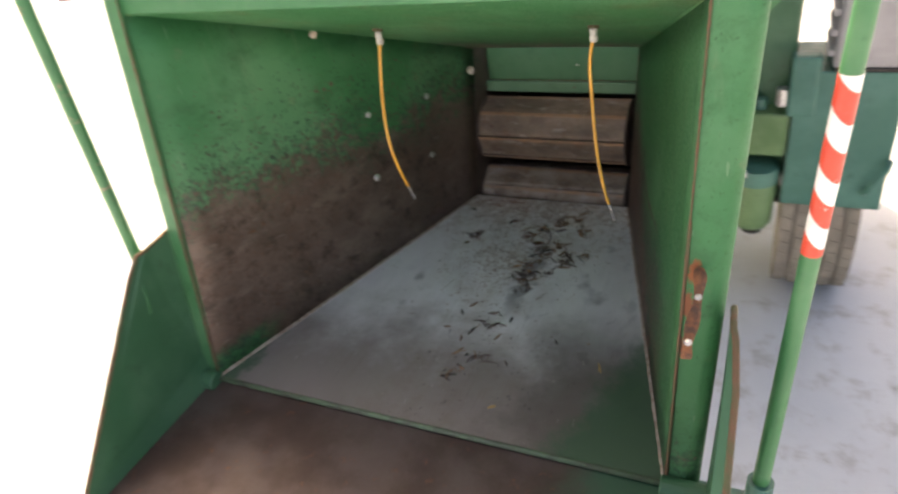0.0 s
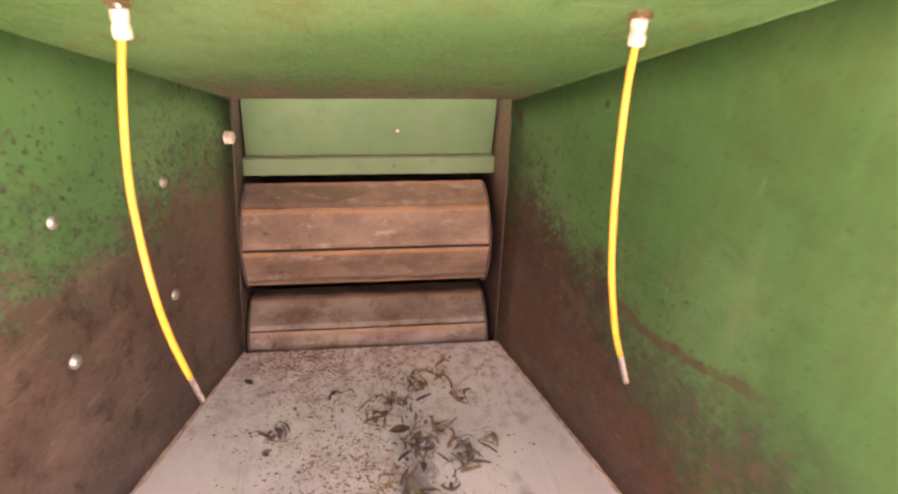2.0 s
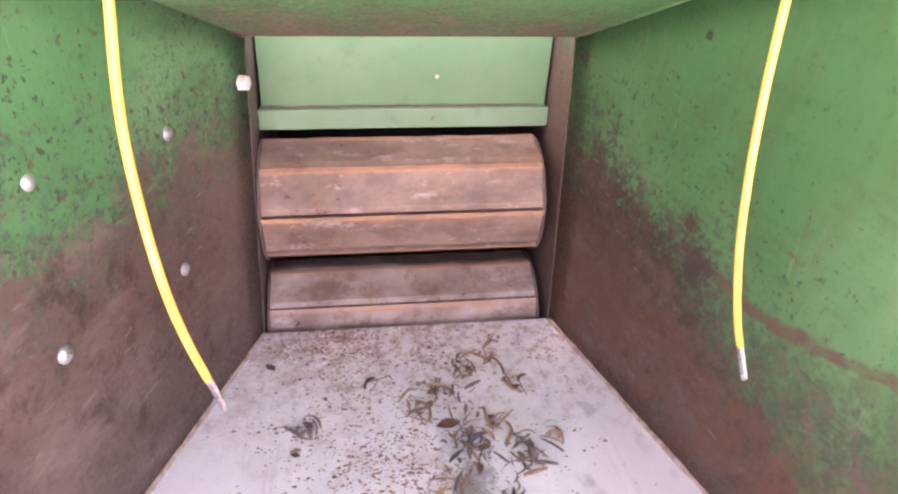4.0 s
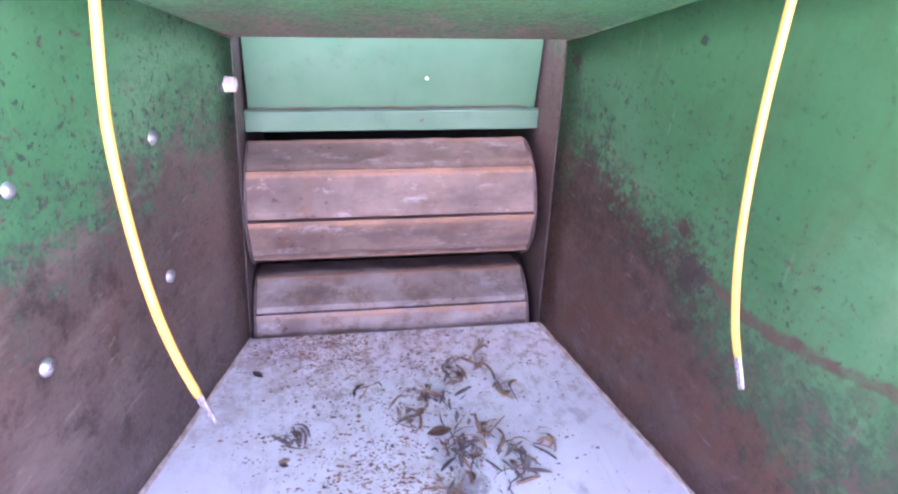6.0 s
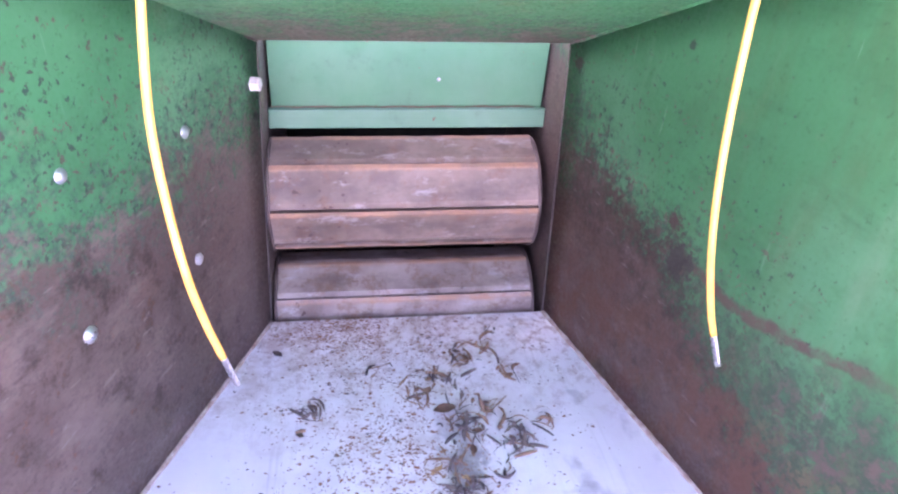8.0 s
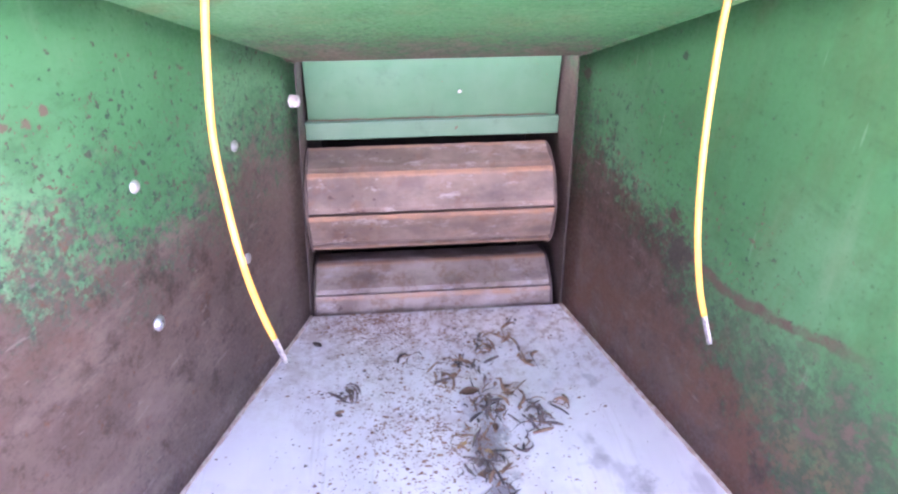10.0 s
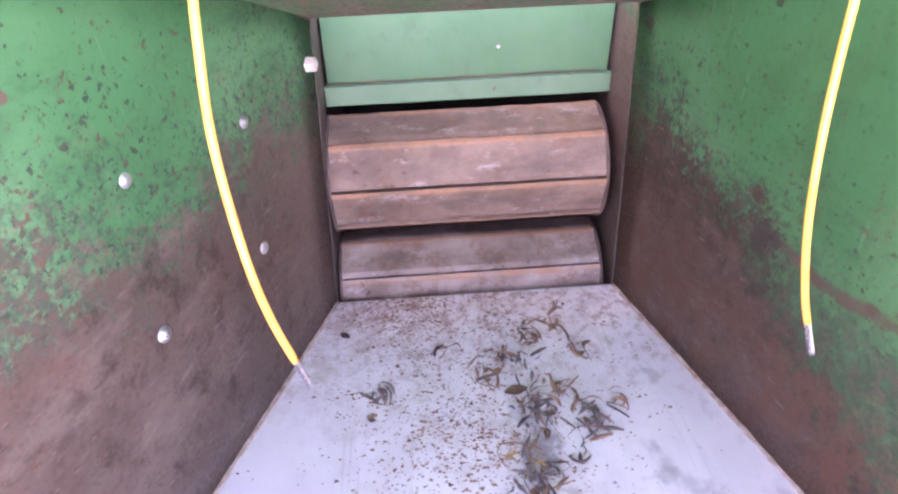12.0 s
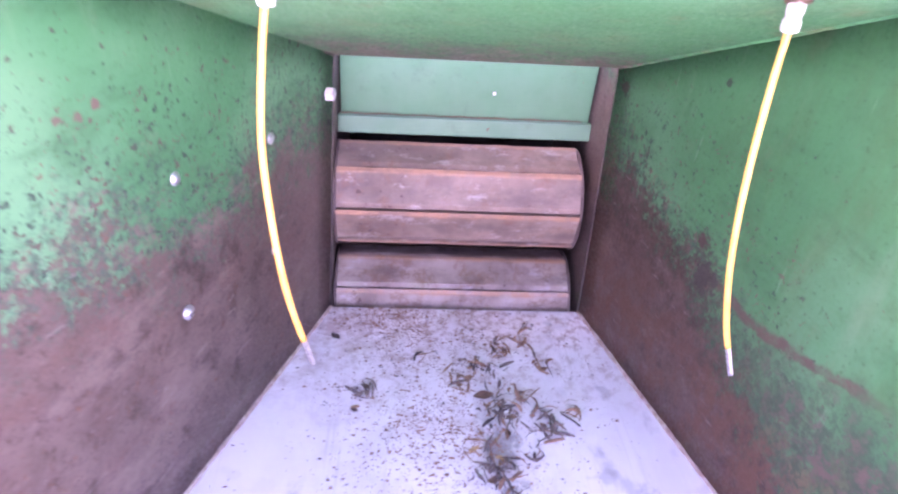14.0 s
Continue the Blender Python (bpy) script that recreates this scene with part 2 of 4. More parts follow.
def steel_floor():
    n = Nodes("scoured_floor_steel")
    fine, grain = n.noise(55, 6, 0.65), n.noise(240, 3, 0.6)
    color = n.mix(n.step(n.noise(5, 5, 0.6, (1, 0.5, 1)), 0.38, 0.66), (0.80, 0.78, 0.78), (0.68, 0.66, 0.665))
    brushed = n.noise(40, 3, 0.6, (3.0, 0.12, 1))
    color = n.mix(n.step(brushed, 0.55, 0.75, 0.0, 0.35), color, (0.50, 0.46, 0.45))
    spots = n.step(n.noise(17, 3, 0.5), 0.62, 0.70, 0.0, 0.5)
    color = n.mix(n.math("MULTIPLY", spots, n.step(n.x, -0.02, 0.16, 0.15, 0.8)), color, (0.26, 0.245, 0.265))
    smudge = n.math("MULTIPLY", n.step(n.noise(11, 4, 0.6, (1.6, 0.8, 1)), 0.56, 0.70), n.step(n.x, 0.05, 0.22))
    color = n.mix(n.math("MULTIPLY", smudge, 0.5), color, (0.36, 0.34, 0.37))
    corner_rust = n.math("MULTIPLY", n.step(n.math("ADD", n.y, n.math("MULTIPLY", n.x, -0.6)), -0.16, 0.12), n.step(n.noise(22, 6, 0.75), 0.40, 0.62))
    color = n.mix(n.math("MULTIPLY", corner_rust, 0.65), color, (0.36, 0.215, 0.15))
    # tan dust in the middle and near the rollers
    dust = n.math("MULTIPLY", n.step(n.math("ABSOLUTE", n.math("ADD", n.x, 0.02)), 0.26, 0.05), n.step(n.noise(12, 6, 0.7), 0.42, 0.66))
    color = n.mix(n.math("MULTIPLY", dust, 0.38), color, (0.36, 0.27, 0.20))
    rust_spot = n.math("MULTIPLY", n.step(n.noise(48, 6, 0.8), 0.48, 0.60), n.step(n.math("ADD", n.y, n.math("MULTIPLY", n.math("SUBTRACT", n.noise(6), 0.5), 0.3)), -0.34, 0.0))
    color = n.mix(n.math("MULTIPLY", rust_spot, 0.6), color, (0.30, 0.17, 0.115))
    # a dark greasy track left of the middle line of travel
    track = n.math("ADD", n.math("ABSOLUTE", n.math("SUBTRACT", n.x, 0.045)), n.math("MULTIPLY", n.math("SUBTRACT", n.noise(20, 5, 0.7), 0.5), 0.17))
    track = n.math("MULTIPLY", n.step(track, 0.030, 0.0), n.math("MULTIPLY", n.step(n.y, -0.20, -0.32), n.step(n.y, -0.56, -0.42)))
    color = n.mix(n.math("MULTIPLY", track, 0.65), color, (0.10, 0.09, 0.10))
    # darker scoured end towards the hinge
    front = n.step(n.math("ADD", n.y, n.math("MULTIPLY", n.math("SUBTRACT", n.noise(7, 5, 0.65), 0.5), 0.40)), -0.44, -0.76)
    color = n.mix(n.math("MULTIPLY", front, 0.82), color, (0.150, 0.108, 0.088))
    stain = n.math("MULTIPLY", n.step(n.math("ADD", n.x, n.math("MULTIPLY", n.math("SUBTRACT", n.noise(9, 5, 0.65), 0.5), 0.30)), 0.08, 0.22), n.step(n.y, -0.42, -0.62))
    color = n.mix(n.math("MULTIPLY", stain, 0.6), color, (0.085, 0.066, 0.058))
    scuff = n.math("MULTIPLY", n.step(n.noise(30, 6, 0.75, (1.3, 0.8, 1)), 0.60, 0.66), n.math("MULTIPLY", n.step(n.y, -0.50, -0.60), n.step(n.math("ABSOLUTE", n.math("SUBTRACT", n.x, 0.06)), 0.24, 0.10)))
    color = n.mix(n.math("MULTIPLY", scuff, 0.8), color, (0.045, 0.038, 0.036))
    pale = n.math("MULTIPLY", n.step(n.noise(42, 4, 0.7, (2.2, 0.5, 1)), 0.655, 0.69), n.step(n.y, -0.48, -0.62))
    color = n.mix(n.math("MULTIPLY", pale, 0.6), color, (0.52, 0.47, 0.44))
    for sx, sy, size in ((-0.232, -0.420, 0.020), (0.240, -0.415, 0.022), (0.196, -0.365, 0.014), (0.190, -0.335, 0.010), (-0.228, -0.530, 0.013)):
        dx, dy = n.math("SUBTRACT", n.x, sx), n.math("MULTIPLY", n.math("SUBTRACT", n.y, sy), 0.6)
        away = n.math("SQRT", n.math("ADD", n.math("MULTIPLY", dx, dx), n.math("MULTIPLY", dy, dy)))
        away = n.math("ADD", away, n.math("MULTIPLY", n.math("SUBTRACT", n.noise(38, 5, 0.7), 0.5), size * 2.2))
        color = n.mix(n.math("MULTIPLY", n.step(away, size, 0.0), 0.6 if size > 0.018 else 0.3), color, (0.13, 0.115, 0.12))
    # paint left in the two front corners
    ragged = n.math("MULTIPLY", n.math("SUBTRACT", n.noise(16, 6, 0.7), 0.5), 0.16)
    right = n.math("ADD", n.math("ADD", n.math("SUBTRACT", n.x, 0.305), n.math("MULTIPLY", n.math("ADD", n.y, 0.66), -0.35)), ragged)
    left = n.math("ADD", n.math("SUBTRACT", n.math("MULTIPLY", n.x, -1.0), 0.47), ragged)
    corner = n.math("MULTIPLY", n.math("MAXIMUM", n.step(right, -0.02, 0.05), n.step(left, -0.01, 0.03)), n.step(n.y, -0.40, -0.58))
    color = n.mix(n.math("MULTIPLY", corner, 0.8), color, (0.040, 0.115, 0.062))
    n.bump(n.math("ADD", fine, n.math("MULTIPLY", n.noise(5, 2), 2.5)), 0.35, 0.002)
    rough = n.step(n.noise(14, 4), 0.3, 0.7, 0.36, 0.56)
    return n.done(color, rough, 0.08)


def tray_steel():
    n = Nodes("rusty_tray_steel")
    color = n.mix(n.step(n.noise(6, 5, 0.6), 0.38, 0.65), (0.066, 0.042, 0.036), (0.105, 0.078, 0.072))
    color = n.mix(n.step(n.noise(40, 5, 0.7), 0.58, 0.76, 0.0, 0.7), color, RUST)
    side = n.step(n.math("ADD", n.x, n.math("MULTIPLY", n.math("SUBTRACT", n.noise(14, 5), 0.5), 0.2)), 0.24, 0.36)
    color = n.mix(n.math("MULTIPLY", side, 0.8), color, (0.03, 0.13, 0.075))
    n.bump(n.noise(60, 5), 0.3, 0.002)
    return n.done(color, n.step(n.noise(20), 0.3, 0.7, 0.45, 0.65), 0.3)


def roller_steel(name, light, dark, radius):
    n = Nodes(name)
    info = n.tree.nodes.new("ShaderNodeObjectInfo").outputs["Random"]
    shift = n.tree.nodes.new("ShaderNodeVectorMath")
    n.link(n.coords, shift.inputs[0])
    n.link(n.math("MULTIPLY", info, 9.0), shift.inputs[1])
    n.coords = shift.outputs[0]
    out = n.math("SQRT", n.math("ADD", n.math("MULTIPLY", n.y, n.y), n.math("MULTIPLY", n.z, n.z)))
    out = n.math("ADD", n.math("DIVIDE", out, radius), n.math("MULTIPLY", n.math("SUBTRACT", n.noise(40, 4, 0.7, (0.6, 1, 1)), 0.5), 0.05))
    grain = n.noise(140, 4, 0.65)
    color = n.mix(n.step(n.noise(9, 4, 0.55), 0.34, 0.68), light, dark)
    color = n.mix(n.step(n.noise(20, 5, 0.65), 0.50, 0.70, 0.0, 0.45), color, (0.150, 0.092, 0.068))
    color = n.mix(n.step(n.noise(26, 6, 0.75), 0.50, 0.66, 0.0, 0.7), color, (0.205, 0.105, 0.058))
    color = n.mix(n.step(n.noise(34, 6, 0.75, (0.5, 1, 1)), 0.54, 0.68, 0.0, 0.6), color, (0.46, 0.41, 0.38))
    pits = n.math("MULTIPLY", n.step(n.noise(105, 2, 0.5), 0.64, 0.69), n.step(n.noise(9, 3, 0.6), 0.48, 0.60))
    color = n.mix(n.math("MULTIPLY", pits, 0.85), color, (0.085, 0.040, 0.028))
    color = n.mix(n.math("MULTIPLY", n.step(out, 0.968, 0.988), n.step(n.noise(16, 5, 0.75), 0.36, 0.60, 0.25, 0.95)), color, (0.40, 0.215, 0.125))
    # darker brown at the tooth plates' smaller radius, broken up by noise
    inner_tone = n.math("MULTIPLY", n.step(out, 0.955, 0.925), n.step(n.noise(24, 5, 0.7, (0.5, 1, 1)), 0.40, 0.62, 0.0, 0.45))
    color = n.mix(inner_tone, color, (0.080, 0.055, 0.046))
    n.bump(n.math("ADD", n.math("ADD", grain, n.math("MULTIPLY", pits, -1.2)), n.math("MULTIPLY", n.noise(14, 3, 0.5), 2.0)), 0.35, 0.0018)
    return n.done(color, n.step(n.noise(25, 4, 0.6, (0.5, 1, 1)), 0.3, 0.7, 0.46, 0.70), 0.15)


def simple(name, tone, other, rough, metal=0.0, scale=30.0, relief=0.2):
    n = Nodes(name)
    color = n.mix(n.step(n.noise(scale, 5, 0.65), 0.35, 0.7), tone, other)
    n.bump(n.noise(scale * 4, 4), relief, 0.001)
    return n.done(color, n.step(n.noise(scale * 0.7, 3), 0.3, 0.7, rough - 0.06, rough + 0.08), metal)


def concrete():
    n = Nodes("dusty_concrete")
    color = n.mix(n.step(n.noise(0.9, 6, 0.6), 0.35, 0.68), (0.46, 0.51, 0.57), (0.55, 0.60, 0.65))
    color = n.mix(n.step(n.noise(7, 6, 0.7), 0.50, 0.68, 0.0, 0.75), color, (0.34, 0.35, 0.365))
    color = n.mix(n.step(n.noise(28, 5, 0.7), 0.66, 0.76, 0.0, 0.6), color, (0.18, 0.17, 0.17))
    n.bump(n.math("ADD", n.noise(60, 6, 0.7), n.math("MULTIPLY", n.noise(6, 3), 2.0)), 0.5, 0.006)
    return n.done(color, 0.9)


EDGE_LEFT = [(-1.0, 0.37), (-0.75, 0.385), (-0.5, 0.385), (-0.3, 0.345), (-0.1, 0.325), (0.05, 0.315), (0.2, 0.31)]
EDGE_RIGHT = [(-1.0, -0.14), (-0.62, -0.05), (-0.52, 0.05), (-0.44, 0.115), (-0.36, 0.17), (-0.26, 0.235), (-0.15, 0.265), (0.02, 0.30)]
EDGE_TOP = [(-1.0, -0.2), (-0.25, 0.33), (-0.05, 0.45), (0.05, 0.475), (0.2, 0.49)]
M_LEFT = worn_paint("worn_paint_left", EDGE_LEFT, 0.9, None, [
    ((0.046, 0.330), 0.008, (0.055, 0.045, 0.038)), ((-0.405, 0.506), 0.006, (0.110, 0.090, 0.060)), ((-0.386, 0.512), 0.005, (0.120, 0.085, 0.060)), ((-0.424, 0.510), 0.005, (0.110, 0.085, 0.058))])
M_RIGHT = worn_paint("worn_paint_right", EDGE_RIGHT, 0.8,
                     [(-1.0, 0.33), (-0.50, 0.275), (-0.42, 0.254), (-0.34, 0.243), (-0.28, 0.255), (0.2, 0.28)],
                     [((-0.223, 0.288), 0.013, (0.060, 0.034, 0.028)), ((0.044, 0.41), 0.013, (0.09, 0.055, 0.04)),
                      ((-0.25, 0.25), 0.026, (0.046, 0.040, 0.033)), ((-0.165, 0.49), 0.006, (0.03, 0.05, 0.03))], shade_mix=0.42)
M_TOP = worn_paint("worn_paint_roof", EDGE_TOP, 0.55, scrapes=True)
M_NECK = worn_paint("worn_paint_neck", [(-1.0, 0.33), (0.2, 0.47)], 0.7)
M_SEAM = simple("grimy_seam", (0.050, 0.044, 0.038), (0.085, 0.066, 0.056), 0.8, 0.0, 60, 0.4)
M_GREEN = plain_paint("scuffed_green_paint", GREEN, GREEN_PALE, GREEN_DARK, 0.74)
M_FLAP = plain_paint("pale_green_paint", (0.040, 0.170, 0.076), (0.058, 0.196, 0.094), (0.030, 0.120, 0.056), 0.69, 0.5)
M_TEAL = plain_paint("teal_green_paint", (0.030, 0.135, 0.105), (0.060, 0.190, 0.155), (0.016, 0.075, 0.060), 0.78)
M_OLIVE = plain_paint("olive_green_paint", (0.07, 0.16, 0.06), (0.12, 0.22, 0.10), (0.03, 0.07, 0.03), 0.72)
M_WING = plain_paint("tray_green_paint", (0.028, 0.120, 0.060), (0.055, 0.165, 0.092), (0.018, 0.060, 0.030), 0.70, 0.35)
M_FLANGE = worn_paint("flange_paint", [(-1.0, -1.0), (0.2, -1.0)], 0.12, None, [
    ((0.478, 0.40), 0.010, (0.26, 0.085, 0.035)), ((0.472, 0.34), 0.013, (0.22, 0.080, 0.040)), ((0.487, 0.385), 0.008, (0.28, 0.09, 0.035)), ((0.470, 0.27), 0.007, (0.16, 0.07, 0.04))], True)
M_DUST = simple("dusty_weld", (0.46, 0.38, 0.32), (0.27, 0.17, 0.12), 0.85, 0.0, 70, 0.4)
M_POST = plain_paint("chipped_post_paint", GREEN, GREEN_PALE, GREEN_DARK, 0.60, 0.4, (0.36, 0.42, 0.33))
M_BAR = plain_paint("pale_scuffed_bar", (0.082, 0.210, 0.118), (0.120, 0.250, 0.155), (0.060, 0.140, 0.078), 0.68, 0.5)
M_DISC = simple("dull_disc_steel", (0.150, 0.108, 0.090), (0.085, 0.058, 0.048), 0.6, 0.2, 40, 0.3)
M_HINGE = simple("pale_worn_green", (0.13, 0.20, 0.12), (0.10, 0.11, 0.08), 0.6)
M_TONGUE = simple("torn_rusty_steel", (0.085, 0.048, 0.036), (0.32, 0.12, 0.05), 0.75, 0.1, 45, 0.5)
M_EDGE = simple("rusty_edge", (0.15, 0.075, 0.045), (0.07, 0.085, 0.04), 0.75)
M_FLOOR, M_TRAY = steel_floor(), tray_steel()
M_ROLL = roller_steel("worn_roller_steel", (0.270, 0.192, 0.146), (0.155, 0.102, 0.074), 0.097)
# lighter base than the upper roller's, raised because it rendered too dark
M_ROLL_LOW = roller_steel("lower_roller_steel", (0.370, 0.285, 0.235), (0.200, 0.140, 0.110), 0.091)
M_DARK = simple("near_black", (0.010, 0.009, 0.009), (0.025, 0.02, 0.018), 0.5)
M_BOLT = simple("zinc_bolt", (0.62, 0.62, 0.62), (0.40, 0.40, 0.40), 0.32, 0.8, 80)
M_WHITE = simple("white_painted_bolt", (0.72, 0.70, 0.68), (0.50, 0.44, 0.40), 0.45, 0.1, 80)
M_TAN = simple("pinkish_tan_bolt", (0.55, 0.36, 0.27), (0.70, 0.58, 0.50), 0.6, 0.0, 60)
M_YELLOW = simple("yellow_plastic_sleeve", (0.93, 0.475, 0.100), (0.90, 0.42, 0.072), 0.16, 0.0, 40, 0.05)
M_WIRE = simple("steel_strand", (0.60, 0.60, 0.62), (0.26, 0.26, 0.26), 0.35, 0.9, 300)
M_TAPE_RED = plain_paint("red_tape", (0.70, 0.075, 0.045), (0.62, 0.06, 0.04), (0.66, 0.20, 0.16), 0.66, 0.35, (0.75, 0.70, 0.66))
M_TAPE_WHITE = plain_paint("white_tape", (0.80, 0.80, 0.78), (0.74, 0.74, 0.72), (0.60, 0.60, 0.57), 0.70, 0.35, (0.30, 0.32, 0.28))
M_RUBBER = simple("dusty_tyre_rubber", (0.20, 0.175, 0.145), (0.27, 0.24, 0.20), 0.85, 0.0, 14, 0.5)
M_TANK = simple("grey_plastic_tank", (0.34, 0.32, 0.33), (0.42, 0.40, 0.41), 0.5, 0.0, 9, 0.1)
M_GROUND = concrete()
M_TWIG = simple("dry_brown_needles", (0.36, 0.220, 0.135), (0.18, 0.105, 0.068), 0.85, 0.0, 60, 0.4)
M_TWIG_GREY = simple("dark_grey_shreds", (0.105, 0.084, 0.076), (0.21, 0.155, 0.125), 0.85, 0.0, 60, 0.4)
M_BARK = simple("blackish_bark", (0.055, 0.046, 0.044), (0.10, 0.078, 0.066), 0.8, 0.0, 60, 0.4)
M_CHIP = simple("fresh_wood_chip", (0.50, 0.31, 0.14), (0.36, 0.21, 0.09), 0.7, 0.0, 90, 0.4)
M_CRUMB = simple("sawdust", (0.34, 0.165, 0.090), (0.17, 0.080, 0.050), 0.9, 0.0, 40, 0.2)
M_SPECK = simple("dark_specks", (0.085, 0.060, 0.052), (0.16, 0.10, 0.075), 0.85, 0.0, 60, 0.3)
M_LEAF = simple("dry_leaf", (0.30, 0.175, 0.115), (0.17, 0.105, 0.075), 0.8, 0.0, 50, 0.4)


# ---- mesh helpers ----
def part(name, bm, material, parent=None, label="", smooth=False):
    """Links a bmesh as one mesh object under a thing or part."""
    bmesh.ops.recalc_face_normals(bm, faces=bm.faces)
    data = bpy.data.meshes.new(name)
    bm.to_mesh(data)
    bm.free()
    for m in (material if isinstance(material, (list, tuple)) else [material]):
        data.materials.append(m)
    if smooth:
        for p in data.polygons:
            p.use_smooth = True
    ob = new(name, data)
    ob.parent = parent
    return tagged(ob, label)


def thing(name, label, category, group="", kind=""):
    return tagged(new(name), label, category, group, kind)


def slab(points, offset, bevel=0.0, bm=None):
    """A plate: the polygon through points, thickened by the vector offset."""
    bm = bm or bmesh.new()
    offset = Vector(offset)
    a = [bm.verts.new(p) for p in points]
    b = [bm.verts.new(Vector(p) + offset) for p in points]
    faces = [bm.faces.new(a), bm.faces.new(b[::-1])]
    for i in range(len(a)):
        j = (i + 1) % len(a)
        faces.append(bm.faces.new((a[j], a[i], b[i], b[j])))
    if bevel:
        edges = {e for f in faces for e in f.edges}
        bmesh.ops.bevel(bm, geom=list(edges), offset=bevel, segments=2, affect="EDGES", profile=0.6)
    return bm


def block(low, high, bevel=0.004, segments=2):
    (x0, y0, z0), (x1, y1, z1) = low, high
    bm = bmesh.new()
    bmesh.ops.create_cube(bm, size=1.0)
    for v in bm.verts:
        v.co = Vector(((x0 + x1) / 2 + v.co.x * (x1 - x0), (y0 + y1) / 2 + v.co.y * (y1 - y0), (z0 + z1) / 2 + v.co.z * (z1 - z0)))
    if bevel:
        bmesh.ops.bevel(bm, geom=bm.edges[:], offset=bevel, segments=segments, affect="EDGES", profile=0.6)
    return bm


def tube(points, radius, sides=14, bm=None, caps=True):
    """A round bar along points; radius may be one number or one for each point."""
    bm = bm or bmesh.new()
    points = [Vector(p) for p in points]
    radii = radius if isinstance(radius, (list, tuple)) else [radius] * len(points)
    rings, side = [], None
    for i, p in enumerate(points):
        way = (points[min(i + 1, len(points) - 1)] - points[max(i - 1, 0)]).normalized()
        if side is None:
            side = way.orthogonal().normalized()
        side = (side - way * side.dot(way)).normalized()
        up = way.cross(side)
        rings.append([bm.verts.new(p + (side * math.cos(a) + up * math.sin(a)) * radii[i]) for a in (2 * math.pi * k / sides for k in range(sides))])
    for r, s in zip(rings, rings[1:]):
        for k in range(sides):
            bm.faces.new((r[k], r[(k + 1) % sides], s[(k + 1) % sides], s[k]))
    if caps:
        bm.faces.new(rings[0][::-1])
        bm.faces.new(rings[-1])
    return bm


def lathe(profile, centre, axis, sides=20):
    """A turned body: (distance along axis, radius) pairs about the axis through centre."""
    axis = Vector(axis).normalized()
    return tube_rings([(Vector(centre) + axis * d, r) for d, r in profile], axis, sides)


def tube_rings(rings, axis, sides):
    bm = bmesh.new()
    u = axis.orthogonal().normalized()
    v = axis.cross(u)
    made = []
    for p, r in rings:
        made.append([bm.verts.new(p + (u * math.cos(2 * math.pi * k / sides) + v * math.sin(2 * math.pi * k / sides)) * max(r, 1e-4)) for k in range(sides)])
    for a, b in zip(made, made[1:]):
        for k in range(sides):
            bm.faces.new((a[k], a[(k + 1) % sides], b[(k + 1) % sides], b[k]))
    bm.faces.new(made[0][::-1])
    bm.faces.new(made[-1])
    return bm


def curve_points(knots, steps=6):
    """A smooth line through knots."""
    k = [Vector(p) for p in knots]
    k = [k[0] * 2 - k[1]] + k + [k[-1] * 2 - k[-2]]
    out = []
    for i in range(1, len(k) - 2):
        for s in range(steps):
            t = s / steps
            out.append(0.5 * ((2 * k[i]) + (k[i + 1] - k[i - 1]) * t + (2 * k[i - 1] - 5 * k[i] + 4 * k[i + 1] - k[i + 2]) * t * t
                              + (3 * k[i] - k[i - 1] - 3 * k[i + 1] + k[i + 2]) * t ** 3))
    return out + [k[-2]]


# ---- ground ----
GROUND = -0.60


def build_ground():
    bm = bmesh.new()
    ring = [0.0, 0.6, 1.2, 2.0, 3.0, 5.0, 9.0, 20.0, 60.0, 300.0, 2500.0]
    made = [[bm.verts.new((0, 0, GROUND))]]
    for r in ring[1:]:
        made.append([bm.verts.new((r * math.cos(a), r * math.sin(a), GROUND + (0.006 * noise.noise((r * math.cos(a), r * math.sin(a), 0)) if r < 30 else 0)))
                     for a in (2 * math.pi * k / 48 for k in range(48))])
    for k in range(48):
        bm.faces.new((made[0][0], made[1][k], made[1][(k + 1) % 48]))
    for a, b in zip(made[1:], made[2:]):
        for k in range(48):
            bm.faces.new((a[k], b[k], b[(k + 1) % 48], a[(k + 1) % 48]))
    tagged(part("ground", bm, M_GROUND, None, "pale dusty concrete yard, sunlit beyond the machine's shade"), category="ground", kind="structure")


build_ground()

# ---- infeed hopper: x to the right, y towards the rollers, z up from its floor ----
REAR_LOW, REAR_TOP = 0.0, 0.077
FRONT_LOW, FRONT_TOP = -0.878, -0.715


def left_x(y, z):
    return -0.225 + 0.352 * y - (0.042 + 0.086 * min(max((-y - 0.35) / 0.4, 0.0), 1.0)) * z


def right_x(y, z):
    return 0.225 - 0.265 * y + (0.08 - 0.010 * min(max((-y - 0.2) / 0.5, 0.0), 1.0)) * z


def roof_z(y):
    return 0.432 - 0.44 * (y - 0.077)


def front_y(z):
    return FRONT_LOW + (FRONT_TOP - FRONT_LOW) * z / roof_z(FRONT_TOP)


hopper = thing("infeed_hopper", "green steel chipper hopper, paint scoured to brown inside", "hopper")


